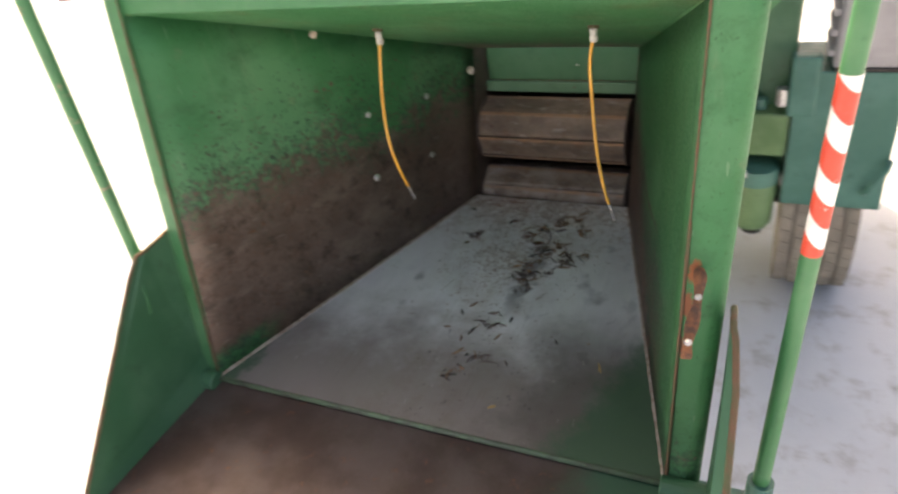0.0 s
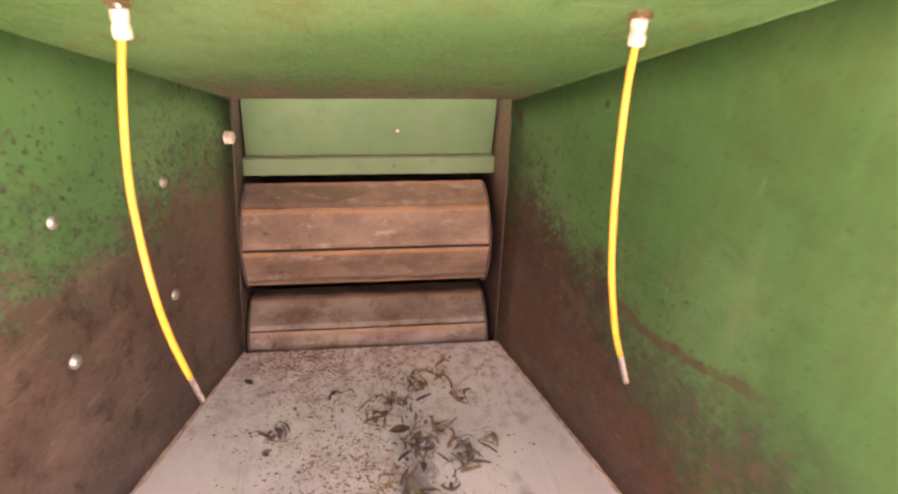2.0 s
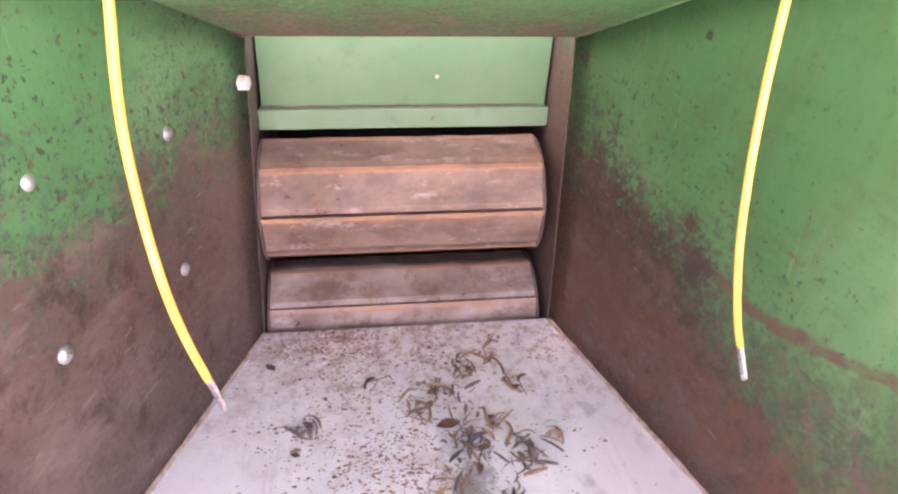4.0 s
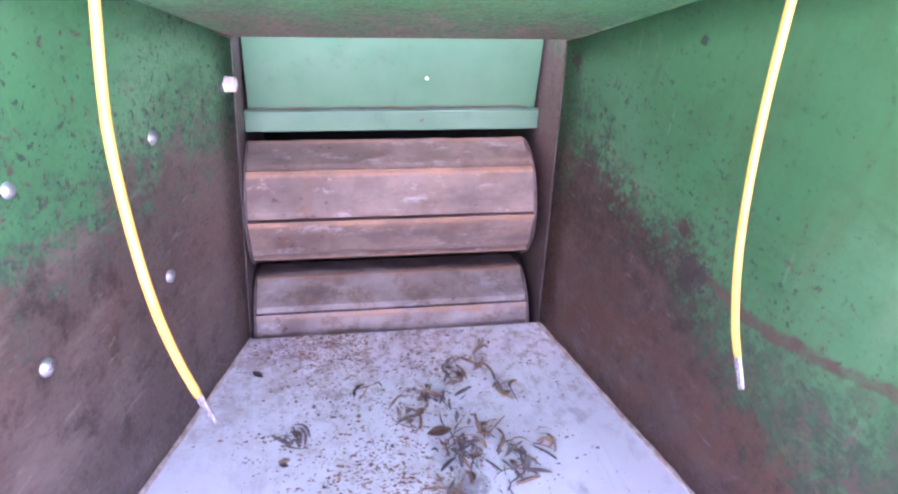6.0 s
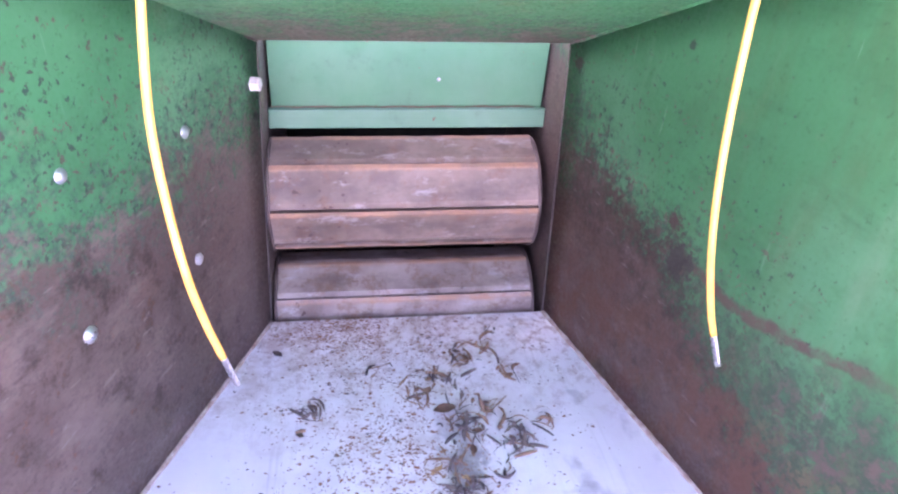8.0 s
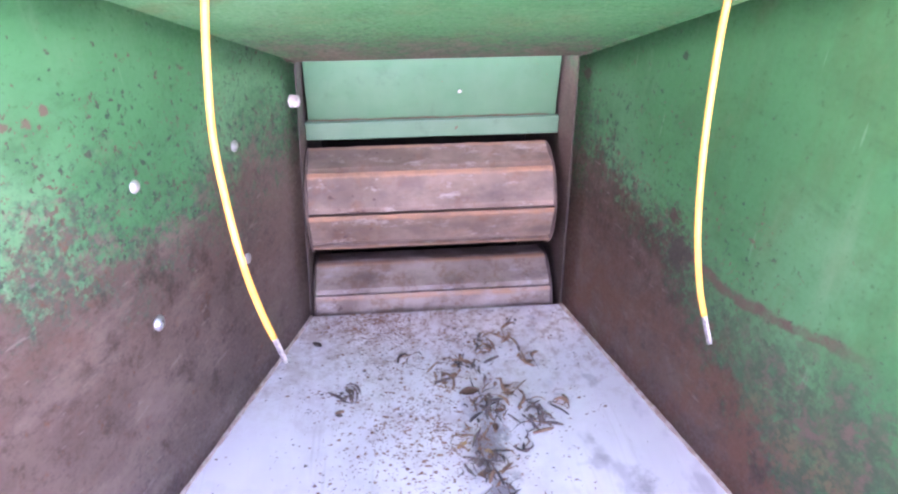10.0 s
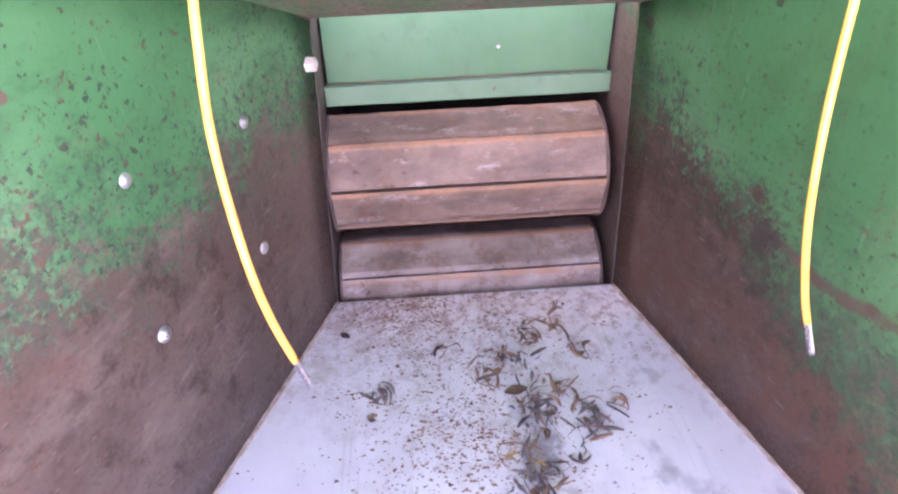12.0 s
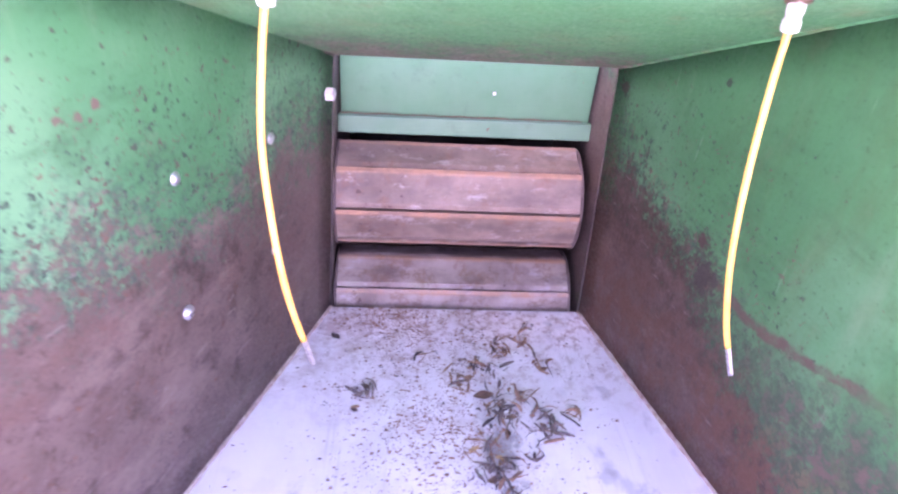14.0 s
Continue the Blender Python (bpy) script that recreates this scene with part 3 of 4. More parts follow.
def wall_sheet(fx, thick, n=16, m=10):
    """A side wall between floor, roof, neck and mouth, as a finely dented sheet."""
    bm = bmesh.new()
    top = roof_z(FRONT_TOP)
    sheets = []
    for off in (0.0, thick):
        grid = []
        for i in range(n + 1):
            row = []
            for j in range(m + 1):
                v = j / m
                y0, z0 = REAR_TOP * v, roof_z(REAR_TOP) * v
                y1, z1 = FRONT_LOW + (FRONT_TOP - FRONT_LOW) * v, top * v
                y, z = y0 + (y1 - y0) * i / n, z0 + (z1 - z0) * i / n
                inside = 0 < i < n and 0 < j < m
                dent = 0.004 * noise.noise((thick * 900, y * 5, z * 5)) if inside else 0.0
                row.append(bm.verts.new((fx(y, z) + off + dent, y, z)))
            grid.append(row)
        sheets.append(grid)
    for grid in sheets:
        for i in range(n):
            for j in range(m):
                bm.faces.new((grid[i][j], grid[i + 1][j], grid[i + 1][j + 1], grid[i][j + 1])).smooth = True
    a, b = sheets
    rim = [(i, 0) for i in range(n)] + [(n, j) for j in range(m)] + [(i, m) for i in range(n, 0, -1)] + [(0, j) for j in range(m, 0, -1)]
    for k in range(len(rim)):
        (i, j), (p, q) = rim[k], rim[(k + 1) % len(rim)]
        bm.faces.new((a[i][j], a[p][q], b[p][q], b[i][j]))
    return bm


PIN_AT = Vector((-0.598, -0.760, 0.438))


def build_hopper():
    top = roof_z(FRONT_TOP)
    corners = [(0.0, 0.0), (REAR_TOP, roof_z(REAR_TOP)), (FRONT_TOP, top), (FRONT_LOW, 0.0)]
    left = [(left_x(y, z), y, z) for y, z in corners]
    right = [(right_x(y, z), y, z) for y, z in corners]
    wall_l = part("side_wall", wall_sheet(left_x, -0.006), M_LEFT, hopper, "green paint above, scoured brown steel below")
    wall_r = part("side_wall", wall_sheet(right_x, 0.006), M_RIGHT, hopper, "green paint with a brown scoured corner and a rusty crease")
    floor = [left[0], right[0], right[3], left[3]]
    part("floor_plate", slab(floor, (0, 0, -0.006)), M_FLOOR, hopper, "bare grey steel plate, dusty and stained")
    roof = [Vector(p) + Vector((0.02 * k, 0, 0)) for p, k in ((left[1], -0.2), (right[1], 0.2), (right[2], 1), (left[2], -1))]
    part("roof_plate", slab(roof, (0, 0.003, 0.006)), M_TOP, hopper, "sloping green roof plate, brown at its low end")
    # weld beads in the corners
    rng = random.Random(3)
    for name, a, b, r, m in (("weld_bead", left[0], left[3], 0.0042, M_DUST), ("weld_bead", right[0], right[3], 0.0042, M_DUST),
                             ("weld_bead", left[1], left[2], 0.0025, M_TOP), ("weld_bead", right[1], right[2], 0.0025, M_TOP),
                             ("weld_bead", left[1], left[0], 0.0014, M_SEAM), ("weld_bead", right[1], right[0], 0.0014, M_SEAM)):
        a, b = Vector(a), Vector(b)
        pts = [a.lerp(b, k / 60) for k in range(61)]
        part(name, tube(pts, [r * (0.75 + 0.5 * rng.random()) for _ in pts], 8), m, hopper, smooth=True)
    # front flanges, turned outwards and rolled back along the outer edge
    for fx, s, w_low, w_top in ((left_x, -1, 0.056, 0.056), (right_x, 1, 0.056, 0.073)):
        low, high = Vector((fx(FRONT_LOW, 0), FRONT_LOW, -0.01)), Vector((fx(FRONT_TOP, top), FRONT_TOP, top + 0.035))
        bm = bmesh.new()
        rings = []
        for k in range(13):
            at, w = low.lerp(high, k / 12), w_low + (w_top - w_low) * k / 12
            r = 0.024
            face = [(0.0, 0.0), (w - r, 0.0)] + [(w - r + r * math.sin(q), r - r * math.cos(q)) for q in (0.26, 0.52, 0.79, 1.05, 1.31, 1.57)] + [(w, 0.052)]
            back = [(w - 0.006, 0.052), (w - 0.006, r)] + [(w - r + (r - 0.006) * math.sin(q), r - (r - 0.006) * math.cos(q)) for q in (1.05, 0.52)] + [(w - r, 0.006), (0.0, 0.006)]
            rings.append([bm.verts.new(at + Vector((s * u, v, 0.0))) for u, v in face + back])
        for p, q in zip(rings, rings[1:]):
            for k in range(len(p)):
                bm.faces.new((p[k], p[(k + 1) % len(p)], q[(k + 1) % len(p)], q[k])).smooth = 1 <= k <= 7
        bm.faces.new(rings[0][::-1])
        bm.faces.new(rings[-1])
        flange = part("front_flange", bm, M_FLANGE if s > 0 else M_GREEN, hopper, "light green rolled flange with a rusty inner edge")
        edge = [low.lerp(high, k / 40) + Vector((s * 0.002, -0.002, 0)) for k in range(41)]
        part("rusty_edge", tube(edge, [(0.0026 if k < 24 else 0.0014) + 0.0010 * rng.random() for k in range(41)], 6), M_EDGE, flange, "rusty brown edge", smooth=True)
    lx, rx = left_x(FRONT_TOP, top), right_x(FRONT_TOP, top)
    part("roof_flange", slab([(lx, FRONT_TOP, top), (rx, FRONT_TOP, top), (rx, FRONT_TOP + 0.006, top + 0.032), (lx, FRONT_TOP + 0.006, top + 0.032)], (0, 0.006, 0.001), 0.0015), M_GREEN, hopper)
    part("hinge_strip", tube([(lx - 0.02, FRONT_LOW - 0.004, -0.003), (right_x(FRONT_LOW, 0) + 0.05, FRONT_LOW - 0.004, -0.003)], 0.0055, 10), M_HINGE, hopper, "round green hinge bar", smooth=True)
    for x in (left_x(FRONT_LOW, 0) - 0.035, right_x(FRONT_LOW, 0) + 0.035):
        pin = lathe([(-0.04, 0.0), (-0.04, 0.021), (-0.037, 0.023), (0.037, 0.023), (0.04, 0.021), (0.04, 0.0)], (x, FRONT_LOW - 0.014, -0.002), (1, 0, 0), 18)
        part("hinge_knuckle", pin, M_WING, hopper, smooth=False)
    # bent rusty strap that catches the tray's wing, with two bolts
    line = curve_points([(0.486, -0.800, 0.408), (0.489, -0.832, 0.404), (0.490, -0.868, 0.391), (0.488, -0.905, 0.386), (0.487, -0.938, 0.381), (0.487, -0.953, 0.369)], 3)
    bm = bmesh.new()
    rows = []
    for k, p in enumerate(line):
        half = 0.0085 + 0.0022 * math.sin(k * 0.9) - (0.002 if k in (0, len(line) - 1) else 0.0)
        across = Vector((0.90, 0.10, -0.28 + 0.02 * k))
        rows.append([bm.verts.new(p + across * half * u + Vector((0, 0, h))) for u, h in ((-1, 0.0), (-0.5, 0.0022), (0.5, 0.0022), (1, 0.0), (0.8, -0.0032), (-0.8, -0.0032))])
    for p, q in zip(rows, rows[1:]):
        for k in range(6):
            bm.faces.new((p[k], p[(k + 1) % 6], q[(k + 1) % 6], q[k]))
    bm.faces.new(rows[0])
    bm.faces.new(rows[-1][::-1])
    strap = part("catch_strap", bm, M_TONGUE, hopper, "bent rusty steel catch strap")
    for k in (5, 12):
        part("strap_bolt", lathe([(0.0, 0.0058), (0.0025, 0.0055), (0.0042, 0.003), (0.0044, 0.0)], line[k] + Vector((0, 0, 0.001)), (-0.2, -0.3, 1), 6), M_BOLT, strap, "small shiny bolt head")
    # short pin on the outside of the left wall
    part("side_pin", tube([PIN_AT, PIN_AT + Vector((-0.030, 0.0, 0.0))], 0.0045, 10), M_DISC, hopper, "short dark steel pin", True)
    # bolts on the left wall
    for y, z, r, m, tall in ((-0.120, 0.371, 0.0065, M_BOLT, 0.004), (-0.311, 0.401, 0.0076, M_BOLT, 0.005), (-0.333, 0.235, 0.0076, M_BOLT, 0.005),
                             (-0.143, 0.208, 0.0065, M_BOLT, 0.004)):
        at = (left_x(y, z), y, z)
        dome = lathe([(-0.001, r * 1.25), (0.001, r * 1.25), (0.0015, r), (tall * 0.6, r * 0.85), (tall, r * 0.45), (tall * 1.05, 0.0)], at, (1, -0.352, 0.025), 18)
        part("bolt_head", dome, m, wall_l, "shiny domed zinc bolt", True)
    for y, z, r, m, tall in ((0.049, 0.378, 0.0112, M_WHITE, 0.012), (-0.394, 0.632, 0.0092, M_TAN, 0.010)):
        at = (left_x(y, z), y, z)
        head = lathe([(-0.001, r * 0.9), (0.0, r), (tall * 0.8, r * 0.97), (tall, r * 0.7), (tall * 1.02, 0.0)], at, (1, -0.352, 0.025), 6)
        part("hex_bolt", head, m, wall_l, "pale hexagonal bolt head")


build_hopper()


# ---- roller housing behind the hopper ----
housing = thing("roller_housing", "green steel housing round the feed rollers, closed with unseen near-black plates", "machine housing")


def build_housing():
    deep, low = 0.42, -0.17
    for fx, s in ((left_x, -1), (right_x, 1)):
        p0, p1 = Vector((fx(0, 0), 0.0, 0.0)), Vector((fx(REAR_TOP, 0.432), REAR_TOP, 0.432))
        pts = [(p0.x, p0.y, low), p0, p1, (p1.x, p1.y, 0.60), (p1.x, deep, 0.60), (p0.x, deep, low)]
        pts = [pts[0], pts[1], pts[2], pts[3], pts[4], pts[5]]
        bm = bmesh.new()
        a = [bm.verts.new(p) for p in pts]
        b = [bm.verts.new(Vector(p) + Vector((s * 0.008, 0, 0))) for p in pts]
        for f in ((0, 1, 5), (1, 2, 4, 5), (2, 3, 4)):
            bm.faces.new([a[i] for i in f])
            bm.faces.new([b[i] for i in f][::-1])
        for i in range(6):
            j = (i + 1) % 6
            bm.faces.new((a[j], a[i], b[i], b[j]))
        part("neck_plate", bm, M_NECK, housing, "worn brown and green side plate")
    # unseen plates added to close the housing against light, the inner ones near-black
    part("back_plate", block((-0.25, deep, low), (0.27, deep + 0.01, 0.60), 0.002), M_DARK, housing, "unseen near-black back plate")
    part("top_plate", block((-0.25, 0.16, 0.60), (0.27, deep + 0.01, 0.61), 0.002), M_GREEN, housing)
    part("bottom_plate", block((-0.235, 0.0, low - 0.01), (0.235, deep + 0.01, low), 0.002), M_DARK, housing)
    part("front_plate", block((-0.24, 0.185, 0.45), (0.26, 0.192, 0.60), 0.001), M_GREEN, housing)
    # unseen apron added to stop light from the ground reaching the lower roller
    part("light_block_apron", block((-0.235, -0.004, low - 0.01), (0.235, 0.0, -0.0065), 0.001), M_GREEN, housing)
    for x in (-0.19, 0.19):
        part("support_leg", block((x - 0.03, 0.28, GROUND), (x + 0.03, 0.34, low - 0.01), 0.004), M_GREEN, housing)


build_housing()

flap = thing("roller_flap", "pale green steel flap with a folded bar above the rollers", "flap")
part("flap_plate", slab([(-0.214, 0.160, 0.304), (0.228, 0.160, 0.302), (0.2365, 0.166, 0.50), (-0.2145, 0.166, 0.50)], (0, 0.006, 0), 0.001), M_FLAP, flap)
part("flap_bar", block((-0.219, 0.147, 0.2745), (0.2325, 0.160, 0.306), 0.002), M_BAR, flap, "paler scuffed edge bar")
part("bar_bead", tube([(-0.215 + 0.0215 * k, 0.1575, 0.3075 + 0.0008 * math.sin(k * 2.1)) for k in range(21)], 0.0012, 6), M_EDGE, flap, "thin rusty weld line")
part("rivet", lathe([(0, 0.003), (0.0015, 0.0026), (0.002, 0.0)], (0.054, 0.1605, 0.352), (0, -1, 0), 10), M_WHITE, flap, "small white paint spot")


# ---- feed rollers ----
def feed_roller(y, z, radius, half, teeth, phase, material, label):
    """A toothed drum: flat plates that overlap like a ratchet, each with a lip."""
    roller = thing("feed_roller", label, "roller", "feed rollers")
    roller.location = (-0.004, y, z)
    drum = lathe([(-half, 0.0), (-half, radius * 0.80), (half, radius * 0.80), (half, 0.0)], (0, 0, 0), (1, 0, 0), 32)
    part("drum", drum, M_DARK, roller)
    for x in (-half - 0.002, half + 0.002):
        disc = lathe([(-0.0025, 0.0), (-0.0025, radius * 0.97), (0.0, radius * 0.985), (0.0025, radius * 0.97), (0.0025, 0.0)], (x, 0, 0), (1, 0, 0), 48)
        part("end_disc", disc, M_DISC, roller)
    shaft = lathe([(-half - 0.03, 0.0), (-half - 0.03, 0.022), (half + 0.03, 0.022), (half + 0.03, 0.0)], (0, 0, 0), (1, 0, 0), 20)
    part("shaft", shaft, M_DARK, roller)
    sweep = 2 * math.pi / teeth
    # section of one plate in the (y, z) plane: lip edge at the outer radius, falling inwards to the next lip
    outer, inner, thick = radius, radius * 0.845, 0.012
    sec = [(outer, 0.0), (outer * 0.990, -0.07), (outer * 0.922, -sweep * 0.44), (outer * 0.953, -sweep * 0.82), (outer * 0.940, -sweep * 0.95), (inner, -sweep * 1.02),
           (inner - thick, -sweep * 1.02), (radius * 0.80, -sweep * 0.4), (outer - thick * 1.8, 0.0)]
    # the plate in short steps along its length, so that its edges run a little uneven
    bm = bmesh.new()
    rings, steps = [], 36
    for k in range(steps + 1):
        x = -half + 2 * half * k / steps
        ring = []
        for i, (r, t) in enumerate(sec):
            wave = 0.0011 * noise.noise((x * 22, i * 3.1, radius * 40)) + 0.0006 * noise.noise((x * 90, i * 5.7, 2.0)) if i < 6 else 0.0
            ring.append(bm.verts.new((x, -(r + wave) * math.cos(t), (r + wave) * math.sin(t))))
        rings.append(ring)
    for p, q in zip(rings, rings[1:]):
        for i in range(len(sec)):
            j = (i + 1) % len(sec)
            bm.faces.new((p[j], p[i], q[i], q[j]))
    bm.faces.new(rings[0])
    bm.faces.new(rings[-1][::-1])
    edges = [e for e in bm.edges if abs(e.verts[0].co.x - e.verts[1].co.x) > half / steps and max(v.co.yz.length for v in e.verts) > outer * 0.985]
    bmesh.ops.bevel(bm, geom=edges, offset=0.0012, segments=2, affect="EDGES", profile=0.5)
    first = part("tooth_plate", bm, material, roller)
    first.rotation_euler.x = phase
    for k in range(1, teeth):
        ob = new("tooth_plate", first.data)
        ob.parent, ob.rotation_euler.x = roller, phase + k * sweep
    return roller


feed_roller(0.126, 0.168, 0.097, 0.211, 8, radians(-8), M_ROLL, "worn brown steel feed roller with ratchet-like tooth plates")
feed_roller(0.096, -0.031, 0.091, 0.213, 8, radians(-38), M_ROLL_LOW, "steel feed roller level with the hopper floor")


# ---- folding tray at the hopper's mouth ----
tray = thing("folding_tray", "folding feed tray with brown steel floor and green wings", "tray")


def build_tray():
    y0, y1 = FRONT_LOW - 0.001, -1.245
    xl0, xl1, xr0, xr1 = -0.552, -0.556, 0.515, 0.535
    part("tray_floor", slab([(xl0, y0, -0.010), (xr0, y0, -0.010), (xr1, y1, -0.010), (xl1, y1, -0.010)], (0, 0, -0.006), 0.001), M_TRAY, tray, "rusty brown steel plate")
    left = [(xl0, y0, -0.012), (xl1, y1, -0.012), (xl1 - 0.006, y1 - 0.004, 0.012), (-0.606, -0.925, 0.305), (-0.610, -0.885, 0.333), (-0.600, -0.862, 0.338), (-0.598, -0.800, 0.345), (-0.596, -0.790, 0.27), (-0.575, -0.862, 0.05)]
    wing = part("wing", slab(left, (-0.006, 0, 0), 0.001), M_WING, tray, "dark green wing plate")
    bm = tube([(-0.6035, -0.905, 0.285), (-0.596, -0.925, 0.215)], 0.004, 8)
    part("scratch_bar", bm, M_GREEN, wing, "pale green weld bar", True)
    part("edge_strip", tube([(p[0] - 0.003, p[1], p[2]) for p in left[2:7]], 0.0045, 8), M_EDGE, wing, "worn brown edge", True)
    right = [(xr0 + 0.01, y0, -0.012), (xr1, y1, -0.012), (xr1 + 0.012, y1 - 0.004, 0.012), (0.555, -1.08, 0.160), (0.551, -0.935, 0.300), (0.543, -0.885, 0.352), (0.538, -0.868, 0.361), (0.535, -0.812, 0.352), (0.535, -0.790, 0.315), (0.533, -0.800, 0.16)]
    wing = part("wing", slab(right, (0.006, 0, 0), 0.001), M_WING, tray, "dark green wing plate")
    part("edge_strip", tube([(p[0] + 0.003, p[1], p[2]) for p in right[2:8]], 0.0050, 8), M_EDGE, wing, "worn brown edge", True)
    part("stay", block((-0.06, y1 + 0.02, -0.05), (0.02, y0 - 0.02, -0.0165), 0.003), M_WING, tray)


build_tray()


# ---- control bar: two posts and a thin rod between them ----
bar = thing("control_bar", "green tubular control bar beside the hopper mouth", "control bar")


def build_bar():
    r = 0.0132
    low, high = Vector((0.606, -0.861, -0.02)), Vector((0.646, -0.777, 1.02))
    post = part("post", tube([low.lerp(high, k / 12) for k in range(13)], r, 20), M_GREEN, bar, smooth=True)
    part("base_sleeve", lathe([(-0.04, 0.0), (-0.04, 0.021), (0.05, 0.021), (0.05, 0.0)], low, high - low, 20), M_TEAL, bar)
    part("base_bracket", block((0.505, -0.885, -0.075), (0.640, -0.835, -0.03), 0.004), M_TEAL, bar)
    z0, z1 = 0.470, 0.712
    way = (high - low) / (high.z - low.z)
    bounds = [0.0, 0.10, 0.225, 0.36, 0.49, 0.655, 0.80, 0.965, 1.0]
    for k in range(8):
        a, b = z0 + (z1 - z0) * bounds[k], z0 + (z1 - z0) * bounds[k + 1]
        bm = bmesh.new()
        n, rows = 24, []
        for i in range(n):
            t = 2 * math.pi * i / n
            tilt = -0.013 * math.cos(t + 0.5)
            ring = []
            for h, rr in ((a, r + 0.0006), (b, r + 0.0006)):
                edge = 0.0 if h in (z0, z1) else tilt
                p = low + way * (h + edge - low.z)
                ring.append(bm.verts.new(p + Vector((math.cos(t) * rr, math.sin(t) * rr, 0))))
            rows.append(ring)
        for i in range(n):
            p, q = rows[i], rows[(i + 1) % n]
            bm.faces.new((p[0], q[0], q[1], p[1]))
        part("tape_band", bm, M_TAPE_RED if k % 2 == 0 else M_TAPE_WHITE, post, "red tape" if k % 2 == 0 else "white tape", True)
    low, high = Vector((-0.672, -0.855, -0.02)), Vector((-0.638, -0.845, 1.02))
    part("post", tube([low.lerp(high, k / 12) for k in range(13)], 0.0135, 16), M_POST, bar, "thinner green post with chipped paint", True)
    part("base_bracket", block((-0.70, -0.875, -0.075), (-0.545, -0.835, -0.02), 0.004), M_TEAL, bar)
    part("cross_rod", tube([(-0.612, -0.80, 0.835), (-0.2, -0.755, 0.838), (0.30, -0.745, 0.842), (0.640, -0.79, 0.845)], 0.0055, 8), M_DARK, bar, "thin black rod", True)


build_bar()


# ---- pull cables ----
def pull_cable(knots, label):
    cable = thing("pull_cable", label, "cable", "pull cables under the hopper roof")
    pts = curve_points(knots, 8)[:-2]
    part("sleeve", tube(pts, 0.0035, 12), M_YELLOW, cable, "yellow plastic sleeve", True)
    top = Vector(knots[0])
    part("ferrule", lathe([(-0.010, 0.0), (-0.010, 0.0075), (-0.008, 0.0082), (-0.001, 0.0082), (0.001, 0.0068), (0.004, 0.0068), (0.006, 0.0078), (0.014, 0.0078), (0.016, 0.0)], top, (0, 0, 1), 14), M_WHITE, cable, "crimped silver ferrule")
    nut = Vector((top.x, top.y, roof_z(top.y) - 0.001))
    part("nut", lathe([(-0.004, 0.0), (-0.004, 0.012), (0.003, 0.012), (0.003, 0.0)], nut, (0, 0.44, 1), 6), M_EDGE, cable, "rusty nut")
    part("stem", tube([top, nut], 0.0040, 8), M_WIRE, cable)
    tip, way = pts[-1], (pts[-1] - pts[-2]).normalized()
    side = way.orthogonal().normalized()
    up = way.cross(side)
    bm = bmesh.new()
    for k in range(5):
        line = []
        for s in range(13):
            a = 2 * math.pi * k / 5 + s * 0.55
            line.append(tip + way * (s * 0.0034 - 0.002) + (side * math.cos(a) + up * math.sin(a)) * 0.0020)
        tube(line, 0.0013, 5, bm)
    part("wire_tip", bm, M_WIRE, cable, "bare twisted steel strand", True)


CABLE_L = [(-0.219, -0.405, 0.622), (-0.225, -0.414, 0.566), (-0.228, -0.428, 0.497), (-0.221, -0.448, 0.437), (-0.214, -0.455, 0.380), (-0.207, -0.449, 0.327), (-0.197, -0.438, 0.270)]
CABLE_R = [(0.238, -0.395, 0.620), (0.232, -0.405, 0.572), (0.234, -0.406, 0.500), (0.238, -0.409, 0.430), (0.245, -0.413, 0.365), (0.257, -0.418, 0.302), (0.270, -0.422, 0.258)]
pull_cable(CABLE_L, "yellow sleeved steel cable bowing towards the middle")
pull_cable(CABLE_R, "yellow sleeved steel cable hanging nearly straight")


# ---- what stands beside the hopper ----
def build_tool_box():
    box = thing("tool_box", "teal painted steel box with a latch handle", "box")
    body = part("box_body", block((0.617, 0.37, -0.170), (0.885, 0.62, 0.255), 0.006), M_TEAL, box)
    part("corner_post", block((0.600, 0.362, 0.12), (0.675, 0.42, 0.300), 0.012), M_TEAL, box)
    part("handle", tube([(0.832, 0.362, -0.108), (0.842, 0.335, -0.085), (0.875, 0.335, -0.018), (0.882, 0.362, -0.005)], 0.011, 10), M_TEAL, body, smooth=True)
    part("bracket", block((0.45, 0.52, -0.15), (0.62, 0.60, -0.09), 0.004), M_TEAL, box)


def build_tank():
    tank = thing("fluid_tank", "grey plastic tank with ribbed edge on the box", "tank")
    part("tank_body", block((0.700, 0.375, 0.2555), (0.905, 0.60, 0.62), 0.018, 3), M_TANK, tank)
    for k in range(6):
        z = 0.29 + 0.055 * k
        part("rib", block((0.684, 0.39, z), (0.702, 0.58, z + 0.018), 0.004), M_TANK, tank)
    part("base_seam", block((0.705, 0.368, 0.2555), (0.90, 0.378, 0.266), 0.002), M_DARK, tank)


